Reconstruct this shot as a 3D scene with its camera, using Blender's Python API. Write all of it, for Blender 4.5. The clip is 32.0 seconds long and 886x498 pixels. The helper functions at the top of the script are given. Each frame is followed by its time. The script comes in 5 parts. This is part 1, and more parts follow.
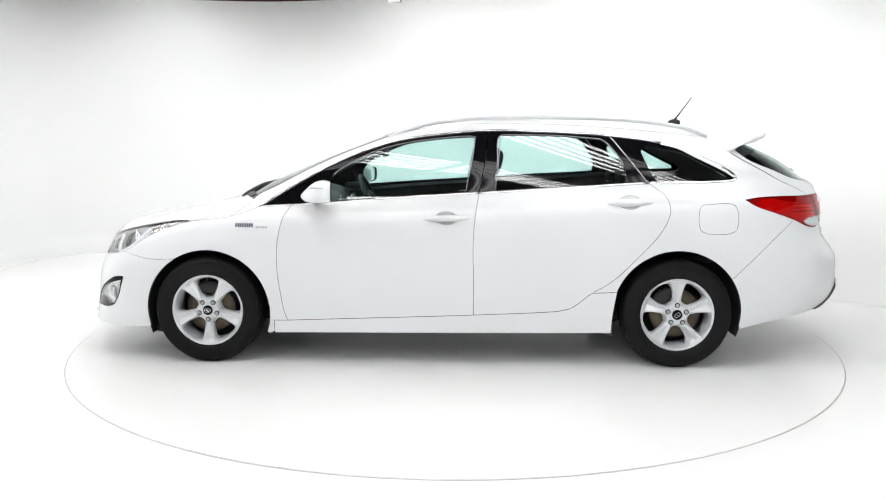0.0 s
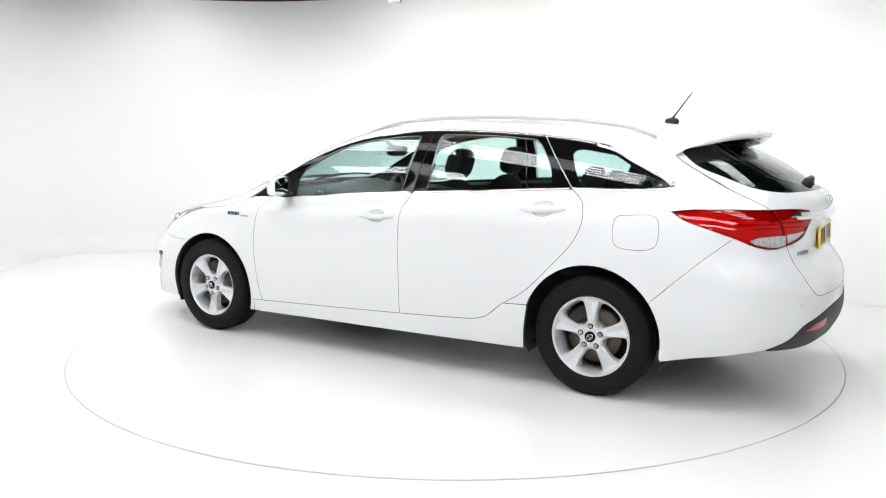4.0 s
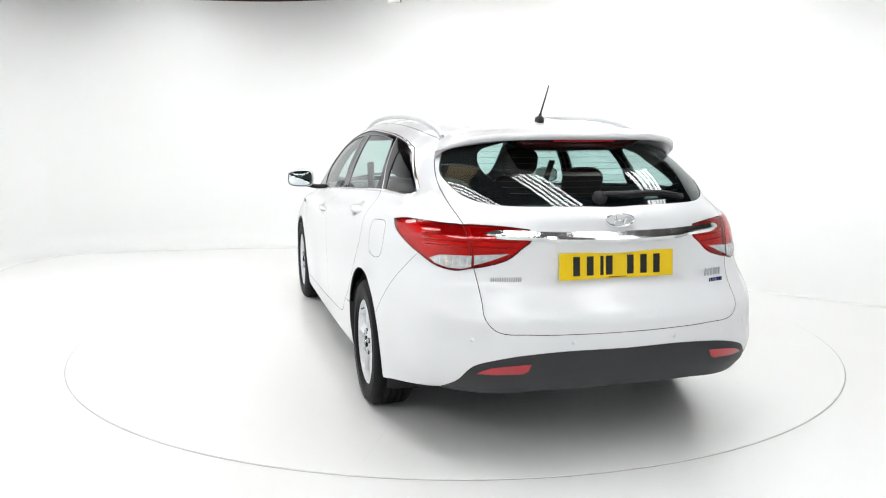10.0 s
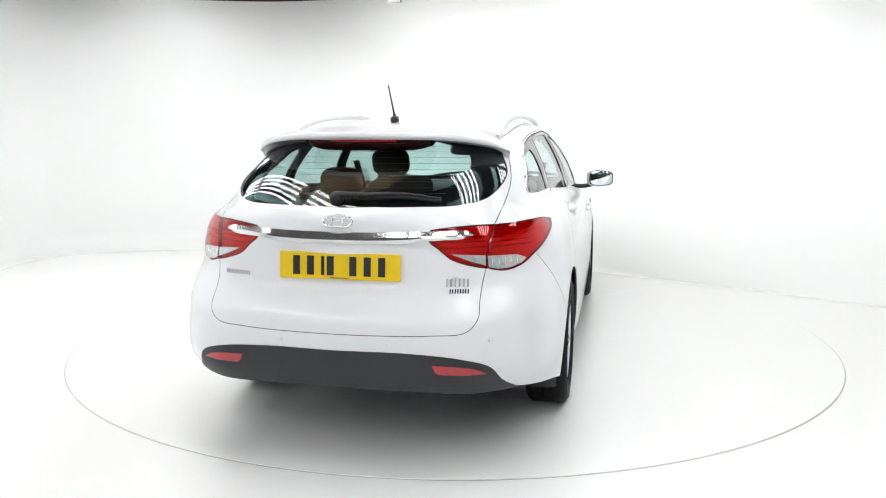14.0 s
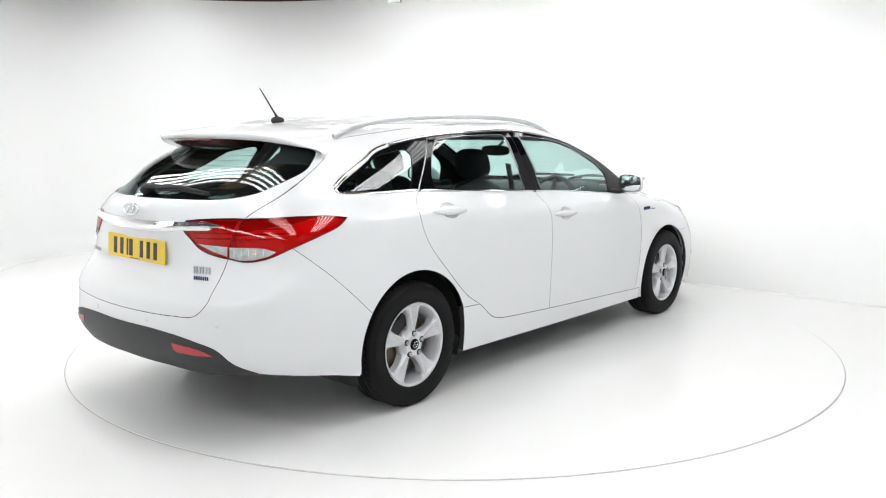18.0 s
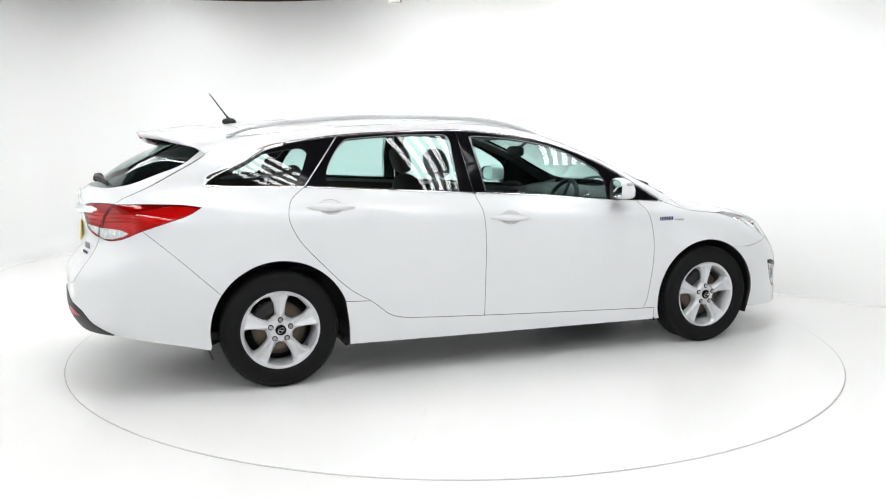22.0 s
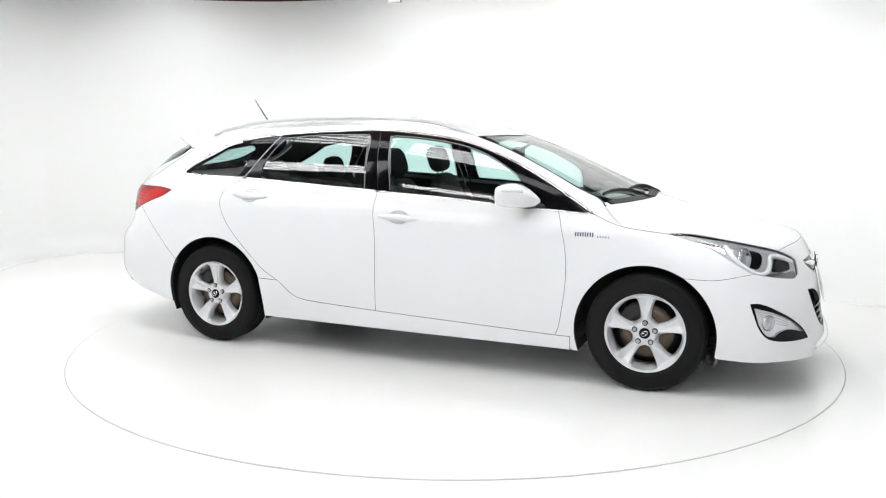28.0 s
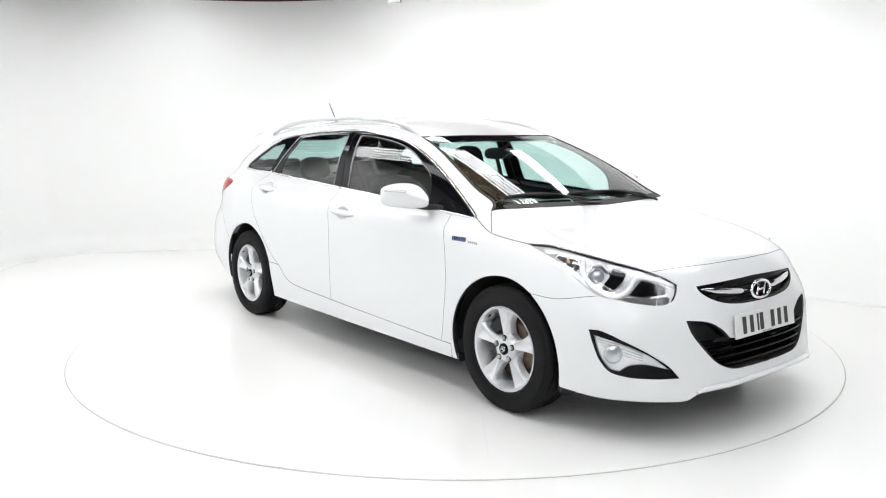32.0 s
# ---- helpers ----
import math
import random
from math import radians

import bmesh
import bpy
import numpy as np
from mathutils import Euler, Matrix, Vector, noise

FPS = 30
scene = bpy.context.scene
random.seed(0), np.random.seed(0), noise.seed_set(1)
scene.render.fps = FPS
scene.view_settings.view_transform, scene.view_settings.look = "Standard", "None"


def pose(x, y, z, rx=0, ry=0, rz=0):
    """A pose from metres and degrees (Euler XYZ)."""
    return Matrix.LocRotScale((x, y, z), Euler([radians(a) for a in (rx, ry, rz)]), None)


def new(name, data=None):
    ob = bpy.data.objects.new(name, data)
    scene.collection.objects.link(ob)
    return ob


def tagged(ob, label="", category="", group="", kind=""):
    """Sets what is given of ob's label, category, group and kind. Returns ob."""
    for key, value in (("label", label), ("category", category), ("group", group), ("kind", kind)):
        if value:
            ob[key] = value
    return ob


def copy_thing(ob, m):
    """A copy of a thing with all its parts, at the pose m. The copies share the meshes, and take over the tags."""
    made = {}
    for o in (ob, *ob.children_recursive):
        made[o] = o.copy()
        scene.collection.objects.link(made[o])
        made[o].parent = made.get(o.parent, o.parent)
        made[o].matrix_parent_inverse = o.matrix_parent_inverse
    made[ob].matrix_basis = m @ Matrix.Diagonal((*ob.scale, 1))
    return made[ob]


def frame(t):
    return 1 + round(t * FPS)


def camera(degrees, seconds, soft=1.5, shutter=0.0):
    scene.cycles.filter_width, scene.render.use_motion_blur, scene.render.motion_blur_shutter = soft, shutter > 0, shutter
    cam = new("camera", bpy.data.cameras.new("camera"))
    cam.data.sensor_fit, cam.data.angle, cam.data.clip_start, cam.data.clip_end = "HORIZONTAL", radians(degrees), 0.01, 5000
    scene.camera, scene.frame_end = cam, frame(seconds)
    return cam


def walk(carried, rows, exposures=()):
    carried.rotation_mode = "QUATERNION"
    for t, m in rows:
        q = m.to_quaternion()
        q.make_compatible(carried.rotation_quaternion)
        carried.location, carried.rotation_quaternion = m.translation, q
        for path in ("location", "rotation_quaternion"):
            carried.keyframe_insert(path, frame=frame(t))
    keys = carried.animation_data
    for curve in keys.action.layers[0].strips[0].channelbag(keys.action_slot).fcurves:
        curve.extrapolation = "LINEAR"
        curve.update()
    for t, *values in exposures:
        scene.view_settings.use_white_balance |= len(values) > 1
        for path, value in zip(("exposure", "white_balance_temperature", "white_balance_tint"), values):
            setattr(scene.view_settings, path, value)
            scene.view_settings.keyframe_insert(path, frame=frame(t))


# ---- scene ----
# ---- camera: it stands still before the turntable ----
EYE = (0.0, 0.0, 1.385)
PITCH, ROLL = -8.358, -0.029
cam = camera(57.13, 32.0, soft=1.1)
walk(cam, [(0.0, pose(*EYE, 90 + PITCH, ROLL, 0)), (32.0, pose(*EYE, 90 + PITCH, ROLL, 0))])

AXIS = (0.0702, 5.5537)      # axle of the turntable on the studio floor
CAR_OFFSET = (-0.0522, 0.0057)   # axle as seen in the car's own axes
HEADING, TURN_RATE = 177.475, 7.1348   # degrees, degrees a second, clockwise from above
DISC_R = 2.47

# ---- world and light ----
world = bpy.data.worlds.new("world")
scene.world = world
world.use_nodes = True
world.node_tree.nodes["Background"].inputs[0].default_value = (0.9, 0.95, 1.0, 1)
world.node_tree.nodes["Background"].inputs[1].default_value = 0.3
scene.view_settings.exposure = 0.0


# ---- materials ----
def material(name, colour, rough=0.5, metal=0.0, coat=0.0, vary=0.0, scale=8.0, bump=0.0, bump_scale=60.0, glow=0.0, spec=0.5, rough_vary=0.0):
    m = bpy.data.materials.new(name)
    m.use_nodes = True
    nt = m.node_tree
    b = nt.nodes["Principled BSDF"]
    b.inputs["Base Color"].default_value = (*colour, 1)
    b.inputs["Roughness"].default_value = rough
    b.inputs["Metallic"].default_value = metal
    b.inputs["Coat Weight"].default_value = coat
    b.inputs["Coat Roughness"].default_value = 0.04
    b.inputs["Specular IOR Level"].default_value = spec
    co = nt.nodes.new("ShaderNodeTexCoord")
    if vary or rough_vary:
        big = nt.nodes.new("ShaderNodeTexNoise")
        big.inputs["Scale"].default_value = scale
        big.inputs["Detail"].default_value = 6
        nt.links.new(co.outputs["Object"], big.inputs["Vector"])
    if vary:
        mix = nt.nodes.new("ShaderNodeMix")
        mix.data_type = "RGBA"
        mix.inputs[6].default_value = (*[c * (1 - vary) for c in colour], 1)
        mix.inputs[7].default_value = (*[min(1, c * (1 + vary)) for c in colour], 1)
        nt.links.new(big.outputs["Fac"], mix.inputs[0])
        nt.links.new(mix.outputs[2], b.inputs["Base Color"])
    if rough_vary:
        mr = nt.nodes.new("ShaderNodeMapRange")
        mr.inputs[3].default_value = max(0, rough - rough_vary)
        mr.inputs[4].default_value = rough + rough_vary
        nt.links.new(big.outputs["Fac"], mr.inputs[0])
        nt.links.new(mr.outputs[0], b.inputs["Roughness"])
    if bump:
        fine = nt.nodes.new("ShaderNodeTexNoise")
        fine.inputs["Scale"].default_value = bump_scale
        fine.inputs["Detail"].default_value = 4
        bp = nt.nodes.new("ShaderNodeBump")
        bp.inputs["Strength"].default_value = bump
        bp.inputs["Distance"].default_value = 0.002
        nt.links.new(co.outputs["Object"], fine.inputs["Vector"])
        nt.links.new(fine.outputs["Fac"], bp.inputs["Height"])
        nt.links.new(bp.outputs["Normal"], b.inputs["Normal"])
    if glow:
        b.inputs["Emission Color"].default_value = (0.98, 0.99, 1.0, 1)
        b.inputs["Emission Strength"].default_value = glow
    return m


PAINT = material("white_car_paint", (0.752, 0.763, 0.778), 0.38, coat=0.8, vary=0.012, scale=3, rough_vary=0.04, spec=0.3)
RUBBER = material("tyre_rubber", (0.008, 0.008, 0.0085), 0.62, vary=0.25, scale=14, bump=0.25, bump_scale=220, spec=0.16)
STUDIO = material("studio_paint", (0.86, 0.865, 0.86), 0.6, vary=0.015, scale=0.7, bump=0.04, bump_scale=90)
FLOOR = material("studio_floor_paint", (0.87, 0.873, 0.865), 0.24, vary=0.02, scale=1.2)
TUBE = material("fluorescent_tube", (0.9, 0.9, 0.9), 0.4, glow=9.6)
DARK = material("matt_black_plastic", (0.012, 0.012, 0.013), 0.6, vary=0.2, bump=0.15, bump_scale=300)


# ---- mesh helpers ----
def mesh_from(name, verts, faces, mats, smooth=True, ids=None):
    me = bpy.data.meshes.new(name)
    me.from_pydata([tuple(v) for v in verts], [], [tuple(int(i) for i in f) for f in faces])
    for m in mats if isinstance(mats, (list, tuple)) else [mats]:
        me.materials.append(m)
    me.polygons.foreach_set("use_smooth", [smooth] * len(me.polygons))
    if ids is not None:
        me.polygons.foreach_set("material_index", ids)
    me.update()
    return me


def piece(name, verts, faces, mats, parent=None, label="", smooth=True, ids=None):
    ob = new(name, mesh_from(name, verts, faces, mats, smooth, ids))
    ob.parent = parent
    if label:
        tagged(ob, label)
    return ob


def part(name, bm, mat, parent=None, label="", smooth=True):
    me = bpy.data.meshes.new(name)
    bmesh.ops.recalc_face_normals(bm, faces=bm.faces)
    bm.to_mesh(me)
    bm.free()
    for m in mat if isinstance(mat, (list, tuple)) else [mat]:
        me.materials.append(m)
    me.polygons.foreach_set("use_smooth", [smooth] * len(me.polygons))
    me.update()
    ob = new(name, me)
    ob.parent = parent
    if label:
        tagged(ob, label)
    return ob


def lathe(profile, n=64, axis="y"):
    """Verts and faces of a profile of (radius, height) turned about an axis."""
    vs, fs, m = [], [], len(profile)
    for k in range(n):
        a = 2 * math.pi * k / n
        for r, h in profile:
            c, s = r * math.cos(a), r * math.sin(a)
            vs.append((c, h, s) if axis == "y" else (c, s, h) if axis == "z" else (h, c, s))
    for k in range(n):
        for j in range(m - 1):
            a, b = k * m + j, ((k + 1) % n) * m + j
            fs.append((a, a + 1, b + 1, b))
    return vs, fs


def hermite(pts, per, lead=None, tail=None):
    """A smooth line through pts, per steps from point to point; lead and tail: the points before and after its ends."""
    p = np.array(pts, float)
    first = 2 * p[0] - p[1] if lead is None else np.array(lead, float)
    last = 2 * p[-1] - p[-2] if tail is None else np.array(tail, float)
    q = np.vstack([first, p, last])
    d = np.maximum(np.linalg.norm(np.diff(q, axis=0), axis=1), 1e-6) ** 0.75
    out = []
    for i in range(1, len(q) - 2):
        a, b, c = d[i - 1], d[i], d[i + 1]
        m1 = ((q[i] - q[i - 1]) / a - (q[i + 1] - q[i - 1]) / (a + b) + (q[i + 1] - q[i]) / b) * b
        m2 = ((q[i + 1] - q[i]) / b - (q[i + 2] - q[i]) / (b + c) + (q[i + 2] - q[i + 1]) / c) * b
        for t in np.arange(per) / per:
            t2, t3 = t * t, t ** 3
            out.append((2 * t3 - 3 * t2 + 1) * q[i] + (t3 - 2 * t2 + t) * m1 + (3 * t2 - 2 * t3) * q[i + 1] + (t3 - t2) * m2)
    out.append(q[-2])
    return np.array(out)


# ---- the body's form: ten lines from nose to tail, spanned by a smooth skin ----
UNDER = [(2.29, 0, .20), (2.275, .32, .20), (2.19, .59, .20), (2.0, .785, .20), (1.79, .845, .20), (1.385, .86, .19), (1.05, .865, .18), (.6, .87, .185), (.1, .875, .19),
         (-.5, .875, .195), (-1.0, .87, .20), (-1.385, .87, .21), (-1.75, .86, .23), (-2.12, .75, .28), (-2.31, .55, .285), (-2.39, .3, .285), (-2.41, 0, .285)]
LOW = [(2.275, 0, .34), (2.255, .32, .34), (2.165, .60, .34), (1.99, .80, .35), (1.80, .865, .36), (1.385, .885, .36), (1.05, .885, .36), (.6, .885, .36), (.1, .89, .36),
       (-.5, .89, .36), (-1, .89, .36), (-1.385, .89, .38), (-1.75, .875, .38), (-2.195, .785, .40), (-2.395, .57, .41), (-2.455, .3, .41), (-2.475, 0, .41)]
WAIST = [(2.24, 0, .52), (2.225, .32, .52), (2.14, .60, .53), (1.975, .805, .54), (1.80, .865, .56), (1.385, .89, .58), (1.05, .89, .58), (.6, .893, .58), (.1, .897, .58),
         (-.5, .897, .60), (-1, .895, .62), (-1.385, .893, .62), (-1.75, .876, .60), (-2.195, .785, .57), (-2.395, .57, .55), (-2.455, .3, .54), (-2.475, 0, .54)]
FLANK = [(2.20, 0, .66), (2.185, .3, .66), (2.095, .555, .66), (1.93, .758, .68), (1.77, .835, .71), (1.385, .872, .74), (1.05, .885, .74), (.6, .893, .75), (.1, .897, .76),
         (-.5, .897, .78), (-1, .89, .80), (-1.385, .88, .80), (-1.75, .855, .79), (-2.13, .75, .77), (-2.31, .55, .76), (-2.362, .3, .76), (-2.37, 0, .76)]
SHOULDER = [(2.155, 0, .745), (2.135, .28, .745), (2.045, .525, .75), (1.88, .70, .77), (1.72, .78, .795), (1.385, .84, .845), (1.05, .865, .86), (.6, .88, .885), (.1, .885, .90),
            (-.5, .882, .93), (-1, .872, .95), (-1.385, .852, .96), (-1.75, .815, .97), (-2.08, .72, .975), (-2.28, .52, .97), (-2.36, .28, .97), (-2.385, 0, .97)]
BELT = [(2.13, 0, .785), (2.09, .26, .785), (1.98, .48, .79), (1.81, .64, .815), (1.65, .72, .84), (1.385, .765, .88), (1.09, .785, .925), (.6, .79, .957), (.1, .79, .995),
        (-.5, .785, 1.03), (-1, .765, 1.06), (-1.385, .74, 1.075), (-1.75, .70, 1.085), (-2.06, .615, 1.075), (-2.24, .46, 1.06), (-2.345, .25, 1.05), (-2.37, 0, 1.045)]
PANE = [(2.13, 0, .785), (2.06, .22, .80), (1.95, .40, .81), (1.79, .54, .835), (1.63, .62, .86), (1.385, .68, .905), (1.08, .74, .975), (.6, .75, 1.09), (.1, .73, 1.17),
        (-.5, .72, 1.20), (-1, .70, 1.21), (-1.385, .68, 1.20), (-1.72, .655, 1.18), (-2.0, .59, 1.15), (-2.19, .42, 1.10), (-2.31, .22, 1.07), (-2.37, 0, 1.045)]
RAIL = [(2.13, 0, .785), (2.04, .17, .805), (1.92, .31, .82), (1.76, .43, .845), (1.60, .50, .875), (1.385, .58, .915), (1.06, .695, 1.01), (.6, .672, 1.212), (.1, .60, 1.37),
        (-.5, .59, 1.395), (-1, .58, 1.375), (-1.385, .57, 1.345), (-1.70, .555, 1.30), (-1.95, .51, 1.235), (-2.16, .35, 1.155), (-2.29, .18, 1.09), (-2.37, 0, 1.045)]
CROWN = [(2.13, 0, .785), (2.03, .1, .81), (1.90, .17, .825), (1.74, .24, .855), (1.58, .28, .89), (1.37, .32, .942), (1.04, .36, 1.08), (.6, .36, 1.262), (.1, .34, 1.425),
         (-.5, .33, 1.455), (-1, .33, 1.44), (-1.385, .32, 1.415), (-1.68, .31, 1.375), (-1.93, .28, 1.285), (-2.14, .20, 1.19), (-2.27, .10, 1.105), (-2.37, 0, 1.045)]
SPINE = [(2.13, 0, .785), (2.02, 0, .812), (1.9, 0, .83), (1.73, 0, .862), (1.57, 0, .90), (1.36, 0, .952), (1.03, 0, 1.09), (.6, 0, 1.272), (.1, 0, 1.44),
         (-.5, 0, 1.472), (-1, 0, 1.458), (-1.385, 0, 1.435), (-1.67, 0, 1.395), (-1.92, 0, 1.30), (-2.13, 0, 1.20), (-2.26, 0, 1.115), (-2.37, 0, 1.045)]


def mirrored(p):
    return (p[0], -p[1], p[2])


def skin(steps=8):
    """The left half of the body's form as a grid of points."""
    rows = []
    for line in (UNDER, LOW, WAIST, FLANK, SHOULDER, BELT, PANE, RAIL, CROWN, SPINE):
        rows.append(hermite(line, steps, mirrored(line[1]), mirrored(line[-2])))
    rows = np.array(rows)
    mid = np.array([hermite(rows[:, k], 3, None, mirrored(rows[-2, k])) for k in range(rows.shape[1])])[:, 7:9]
    extra = []
    for k in range(rows.shape[1]):      # the crease that runs round the tail below the lamps
        w = min(1, max(0, (-rows[2, k, 0] - 2.02) / .33))
        w, rise = w * w * (3 - 2 * w), .075 * (1 - w)
        p = rows[2, k]
        extra.append([mid[k, 0] * (1 - w) + w * np.array((p[0] * .9985, p[1] * .999, .622 + rise)), mid[k, 1] * (1 - w) + w * np.array((p[0] * .993, p[1] * .994, .652 + rise))])
    extra = np.array(extra)
    rows = np.concatenate([rows[:3], extra[:, 0][None], extra[:, 1][None], rows[3:]])
    cols = [hermite(rows[:, k], 6, None, mirrored(rows[-2, k])) for k in range(rows.shape[1])]
    return np.array(cols)


def grid_faces(n, m, flip=False):
    fs = []
    for i in range(n - 1):
        for j in range(m - 1):
            a, b, c, d = i * m + j, (i + 1) * m + j, (i + 1) * m + j + 1, i * m + j + 1
            fs.append((a, d, c, b) if flip else (a, b, c, d))
    return fs


GRID = skin()

# ---- more materials ----
CHROME = material("chrome", (0.82, 0.83, 0.85), 0.09, metal=1.0, rough_vary=0.03, scale=20)
BAR_SILVER = material("polished_silver_bar", (0.80, 0.805, 0.81), 0.13, metal=1.0, rough_vary=0.04, scale=20)
SATIN = material("satin_silver_trim", (0.55, 0.56, 0.58), 0.3, metal=1.0, rough_vary=0.06, scale=20)
ALLOY = material("silver_alloy_paint", (0.68, 0.69, 0.71), 0.42, metal=0.4, coat=0.05, vary=0.05, scale=25, rough_vary=0.05)
GLOSS_BLACK = material("gloss_black_trim", (0.004, 0.004, 0.005), 0.06, rough_vary=0.02, spec=0.16)
RAIL_SILVER = material("silver_roof_rail", (0.66, 0.67, 0.68), 0.35, metal=0.4, vary=0.03, scale=12)
HOUSING_RED = material("smoked_red_lamp_housing", (0.035, 0.003, 0.004), 0.15, coat=0.3, vary=0.1)
SHUT = material("shadow_gap_seal", (0.02, 0.02, 0.022), 0.9, vary=0.1)
VALANCE = material("dark_grained_bumper_plastic", (0.022, 0.023, 0.025), 0.55, vary=0.1, scale=6, bump=0.3, bump_scale=500)
FABRIC = material("charcoal_seat_fabric", (0.016, 0.016, 0.018), 0.95, vary=0.25, scale=60, bump=0.5, bump_scale=400)
CABIN = material("dark_cabin_plastic", (0.03, 0.032, 0.034), 0.6, vary=0.15, scale=5, bump=0.2, bump_scale=300)
DASH_GREY = material("grey_cabin_plastic", (0.07, 0.072, 0.075), 0.6, vary=0.1, scale=5, bump=0.2, bump_scale=300)
LINING = material("pale_headlining", (0.45, 0.45, 0.43), 0.9, vary=0.05, scale=40, bump=0.2, bump_scale=300)
YELLOW = material("yellow_plate_acrylic", (0.80, 0.55, 0.005), 0.35, coat=0.4, vary=0.03, scale=12)
PLATE_WHITE = material("white_plate_acrylic", (0.72, 0.73, 0.73), 0.35, coat=0.4, vary=0.03, scale=12)
PLATE_INK = material("black_plate_ink", (0.012, 0.012, 0.012), 0.4, vary=0.1)
DISC_METAL = material("worn_brake_disc", (0.13, 0.105, 0.08), 0.5, metal=0.8, vary=0.3, scale=18, rough_vary=0.1)
CAST_IRON = material("rusty_cast_iron", (0.13, 0.10, 0.08), 0.8, metal=0.3, vary=0.4, scale=30, bump=0.5)
RED_LENS = material("red_lamp_lens", (0.60, 0.022, 0.03), 0.3, coat=0.2, vary=0.15, scale=9)
RED_DEEP = material("deep_red_lamp_rib", (0.30, 0.004, 0.008), 0.2, coat=1.0, vary=0.1, scale=9)
RED_REFLECT = material("red_reflector", (0.42, 0.02, 0.03), 0.3, coat=0.6, vary=0.15, scale=120, bump=0.5, bump_scale=400)
CLEAR_SILVER = material("silvered_reflector", (0.82, 0.83, 0.85), 0.18, metal=0.4, vary=0.06, scale=40, bump=0.15, bump_scale=160)
RIBBED = material("ribbed_clear_lens", (0.60, 0.60, 0.61), 0.25, metal=0.5, vary=0.5, scale=45, bump=0.8, bump_scale=70)
AMBER = material("amber_bulb", (0.75, 0.42, 0.20), 0.3, vary=0.1)
NAVY = material("navy_badge_enamel", (0.03, 0.045, 0.16), 0.25, metal=0.4, vary=0.1)
GREY_BADGE = material("grey_badge_metal", (0.28, 0.29, 0.31), 0.3, metal=0.8, vary=0.1)


def glass(name, tint, gloss=0.02, ior=1.5):
    m = bpy.data.materials.new(name)
    m.use_nodes = True
    nt = m.node_tree
    nt.nodes.clear()
    out = nt.nodes.new("ShaderNodeOutputMaterial")
    mix = nt.nodes.new("ShaderNodeMixShader")
    lw = nt.nodes.new("ShaderNodeLayerWeight")
    lw.inputs["Blend"].default_value = 0.5
    rise = nt.nodes.new("ShaderNodeMath")
    rise.operation = "POWER"
    rise.inputs[1].default_value = 5.0
    fr = nt.nodes.new("ShaderNodeMapRange")
    fr.inputs[3].default_value = ((ior - 1) / (ior + 1)) ** 2 * 2
    fr.inputs[4].default_value = 1.0
    nt.links.new(lw.outputs["Facing"], rise.inputs[0])
    nt.links.new(rise.outputs[0], fr.inputs[0])
    clear = nt.nodes.new("ShaderNodeBsdfTransparent")
    clear.inputs["Color"].default_value = (*tint, 1)
    shine = nt.nodes.new("ShaderNodeBsdfGlossy")
    shine.inputs["Roughness"].default_value = gloss
    nt.links.new(fr.outputs[0], mix.inputs[0])
    nt.links.new(clear.outputs[0], mix.inputs[1])
    nt.links.new(shine.outputs[0], mix.inputs[2])
    nt.links.new(mix.outputs[0], out.inputs["Surface"])
    return m


PANE_GLASS = glass("green_tinted_glass", (0.74, 0.905, 0.88), ior=1.48)
REAR_GLASS = glass("tailgate_glass", (0.66, 0.82, 0.80), ior=1.5)
RED_COVER = glass("red_lamp_cover", (0.92, 0.16, 0.15), ior=1.4)
CLEAR_LENS = glass("clear_lamp_cover", (0.97, 0.975, 0.98), ior=1.4)

# ---- the body's form as a surface to lay panels on ----
from mathutils.bvhtree import BVHTree
from mathutils.geometry import delaunay_2d_cdt
from mathutils.interpolate import poly_3d_calc

GN, GM = GRID.shape[:2]
half = GRID.reshape(-1, 3)
FORM_V = np.vstack([half, half * (1, -1, 1)])
FORM_F = grid_faces(GN, GM) + [tuple(i + GN * GM for i in f) for f in grid_faces(GN, GM, True)]
FORM = BVHTree.FromPolygons([tuple(v) for v in FORM_V], FORM_F)
quad = np.array(FORM_F)
fn = np.cross(FORM_V[quad[:, 2]] - FORM_V[quad[:, 0]], FORM_V[quad[:, 3]] - FORM_V[quad[:, 1]])
FORM_N = np.zeros_like(FORM_V)
for c in range(4):
    np.add.at(FORM_N, quad[:, c], fn)
for i in range(GN):          # share the normals of both halves on the centre line
    for j in range(GM):
        a = i * GM + j
        if abs(FORM_V[a, 1]) < 1e-5:
            FORM_N[a, 1] = 0
            FORM_N[a + GN * GM] = FORM_N[a]
FORM_N /= np.maximum(np.linalg.norm(FORM_N, axis=1, keepdims=True), 1e-12)
if FORM_N[np.argmax(FORM_V[:, 2])][2] < 0:
    FORM_N = -FORM_N


def normal_at(p, face):
    ids = quad[face]
    w = np.array(poly_3d_calc([Vector(c) for c in FORM_V[ids]], Vector(p)))
    if not np.isfinite(w).all() or abs(w.sum() - 1) > .1:
        w = 1 / (np.sum((FORM_V[ids] - p) ** 2, axis=1) + 1e-7)
    n = (FORM_N[ids] * w[:, None]).sum(0)
    return n / max(np.linalg.norm(n), 1e-9)


def near(pts):
    """The places on the body's form next to pts."""
    return np.array([np.array(FORM.find_nearest(Vector(p))[0]) for p in pts])


def near_n(p):
    h = FORM.find_nearest(Vector(p))
    q = np.array(h[0])
    return q, normal_at(q, h[2])


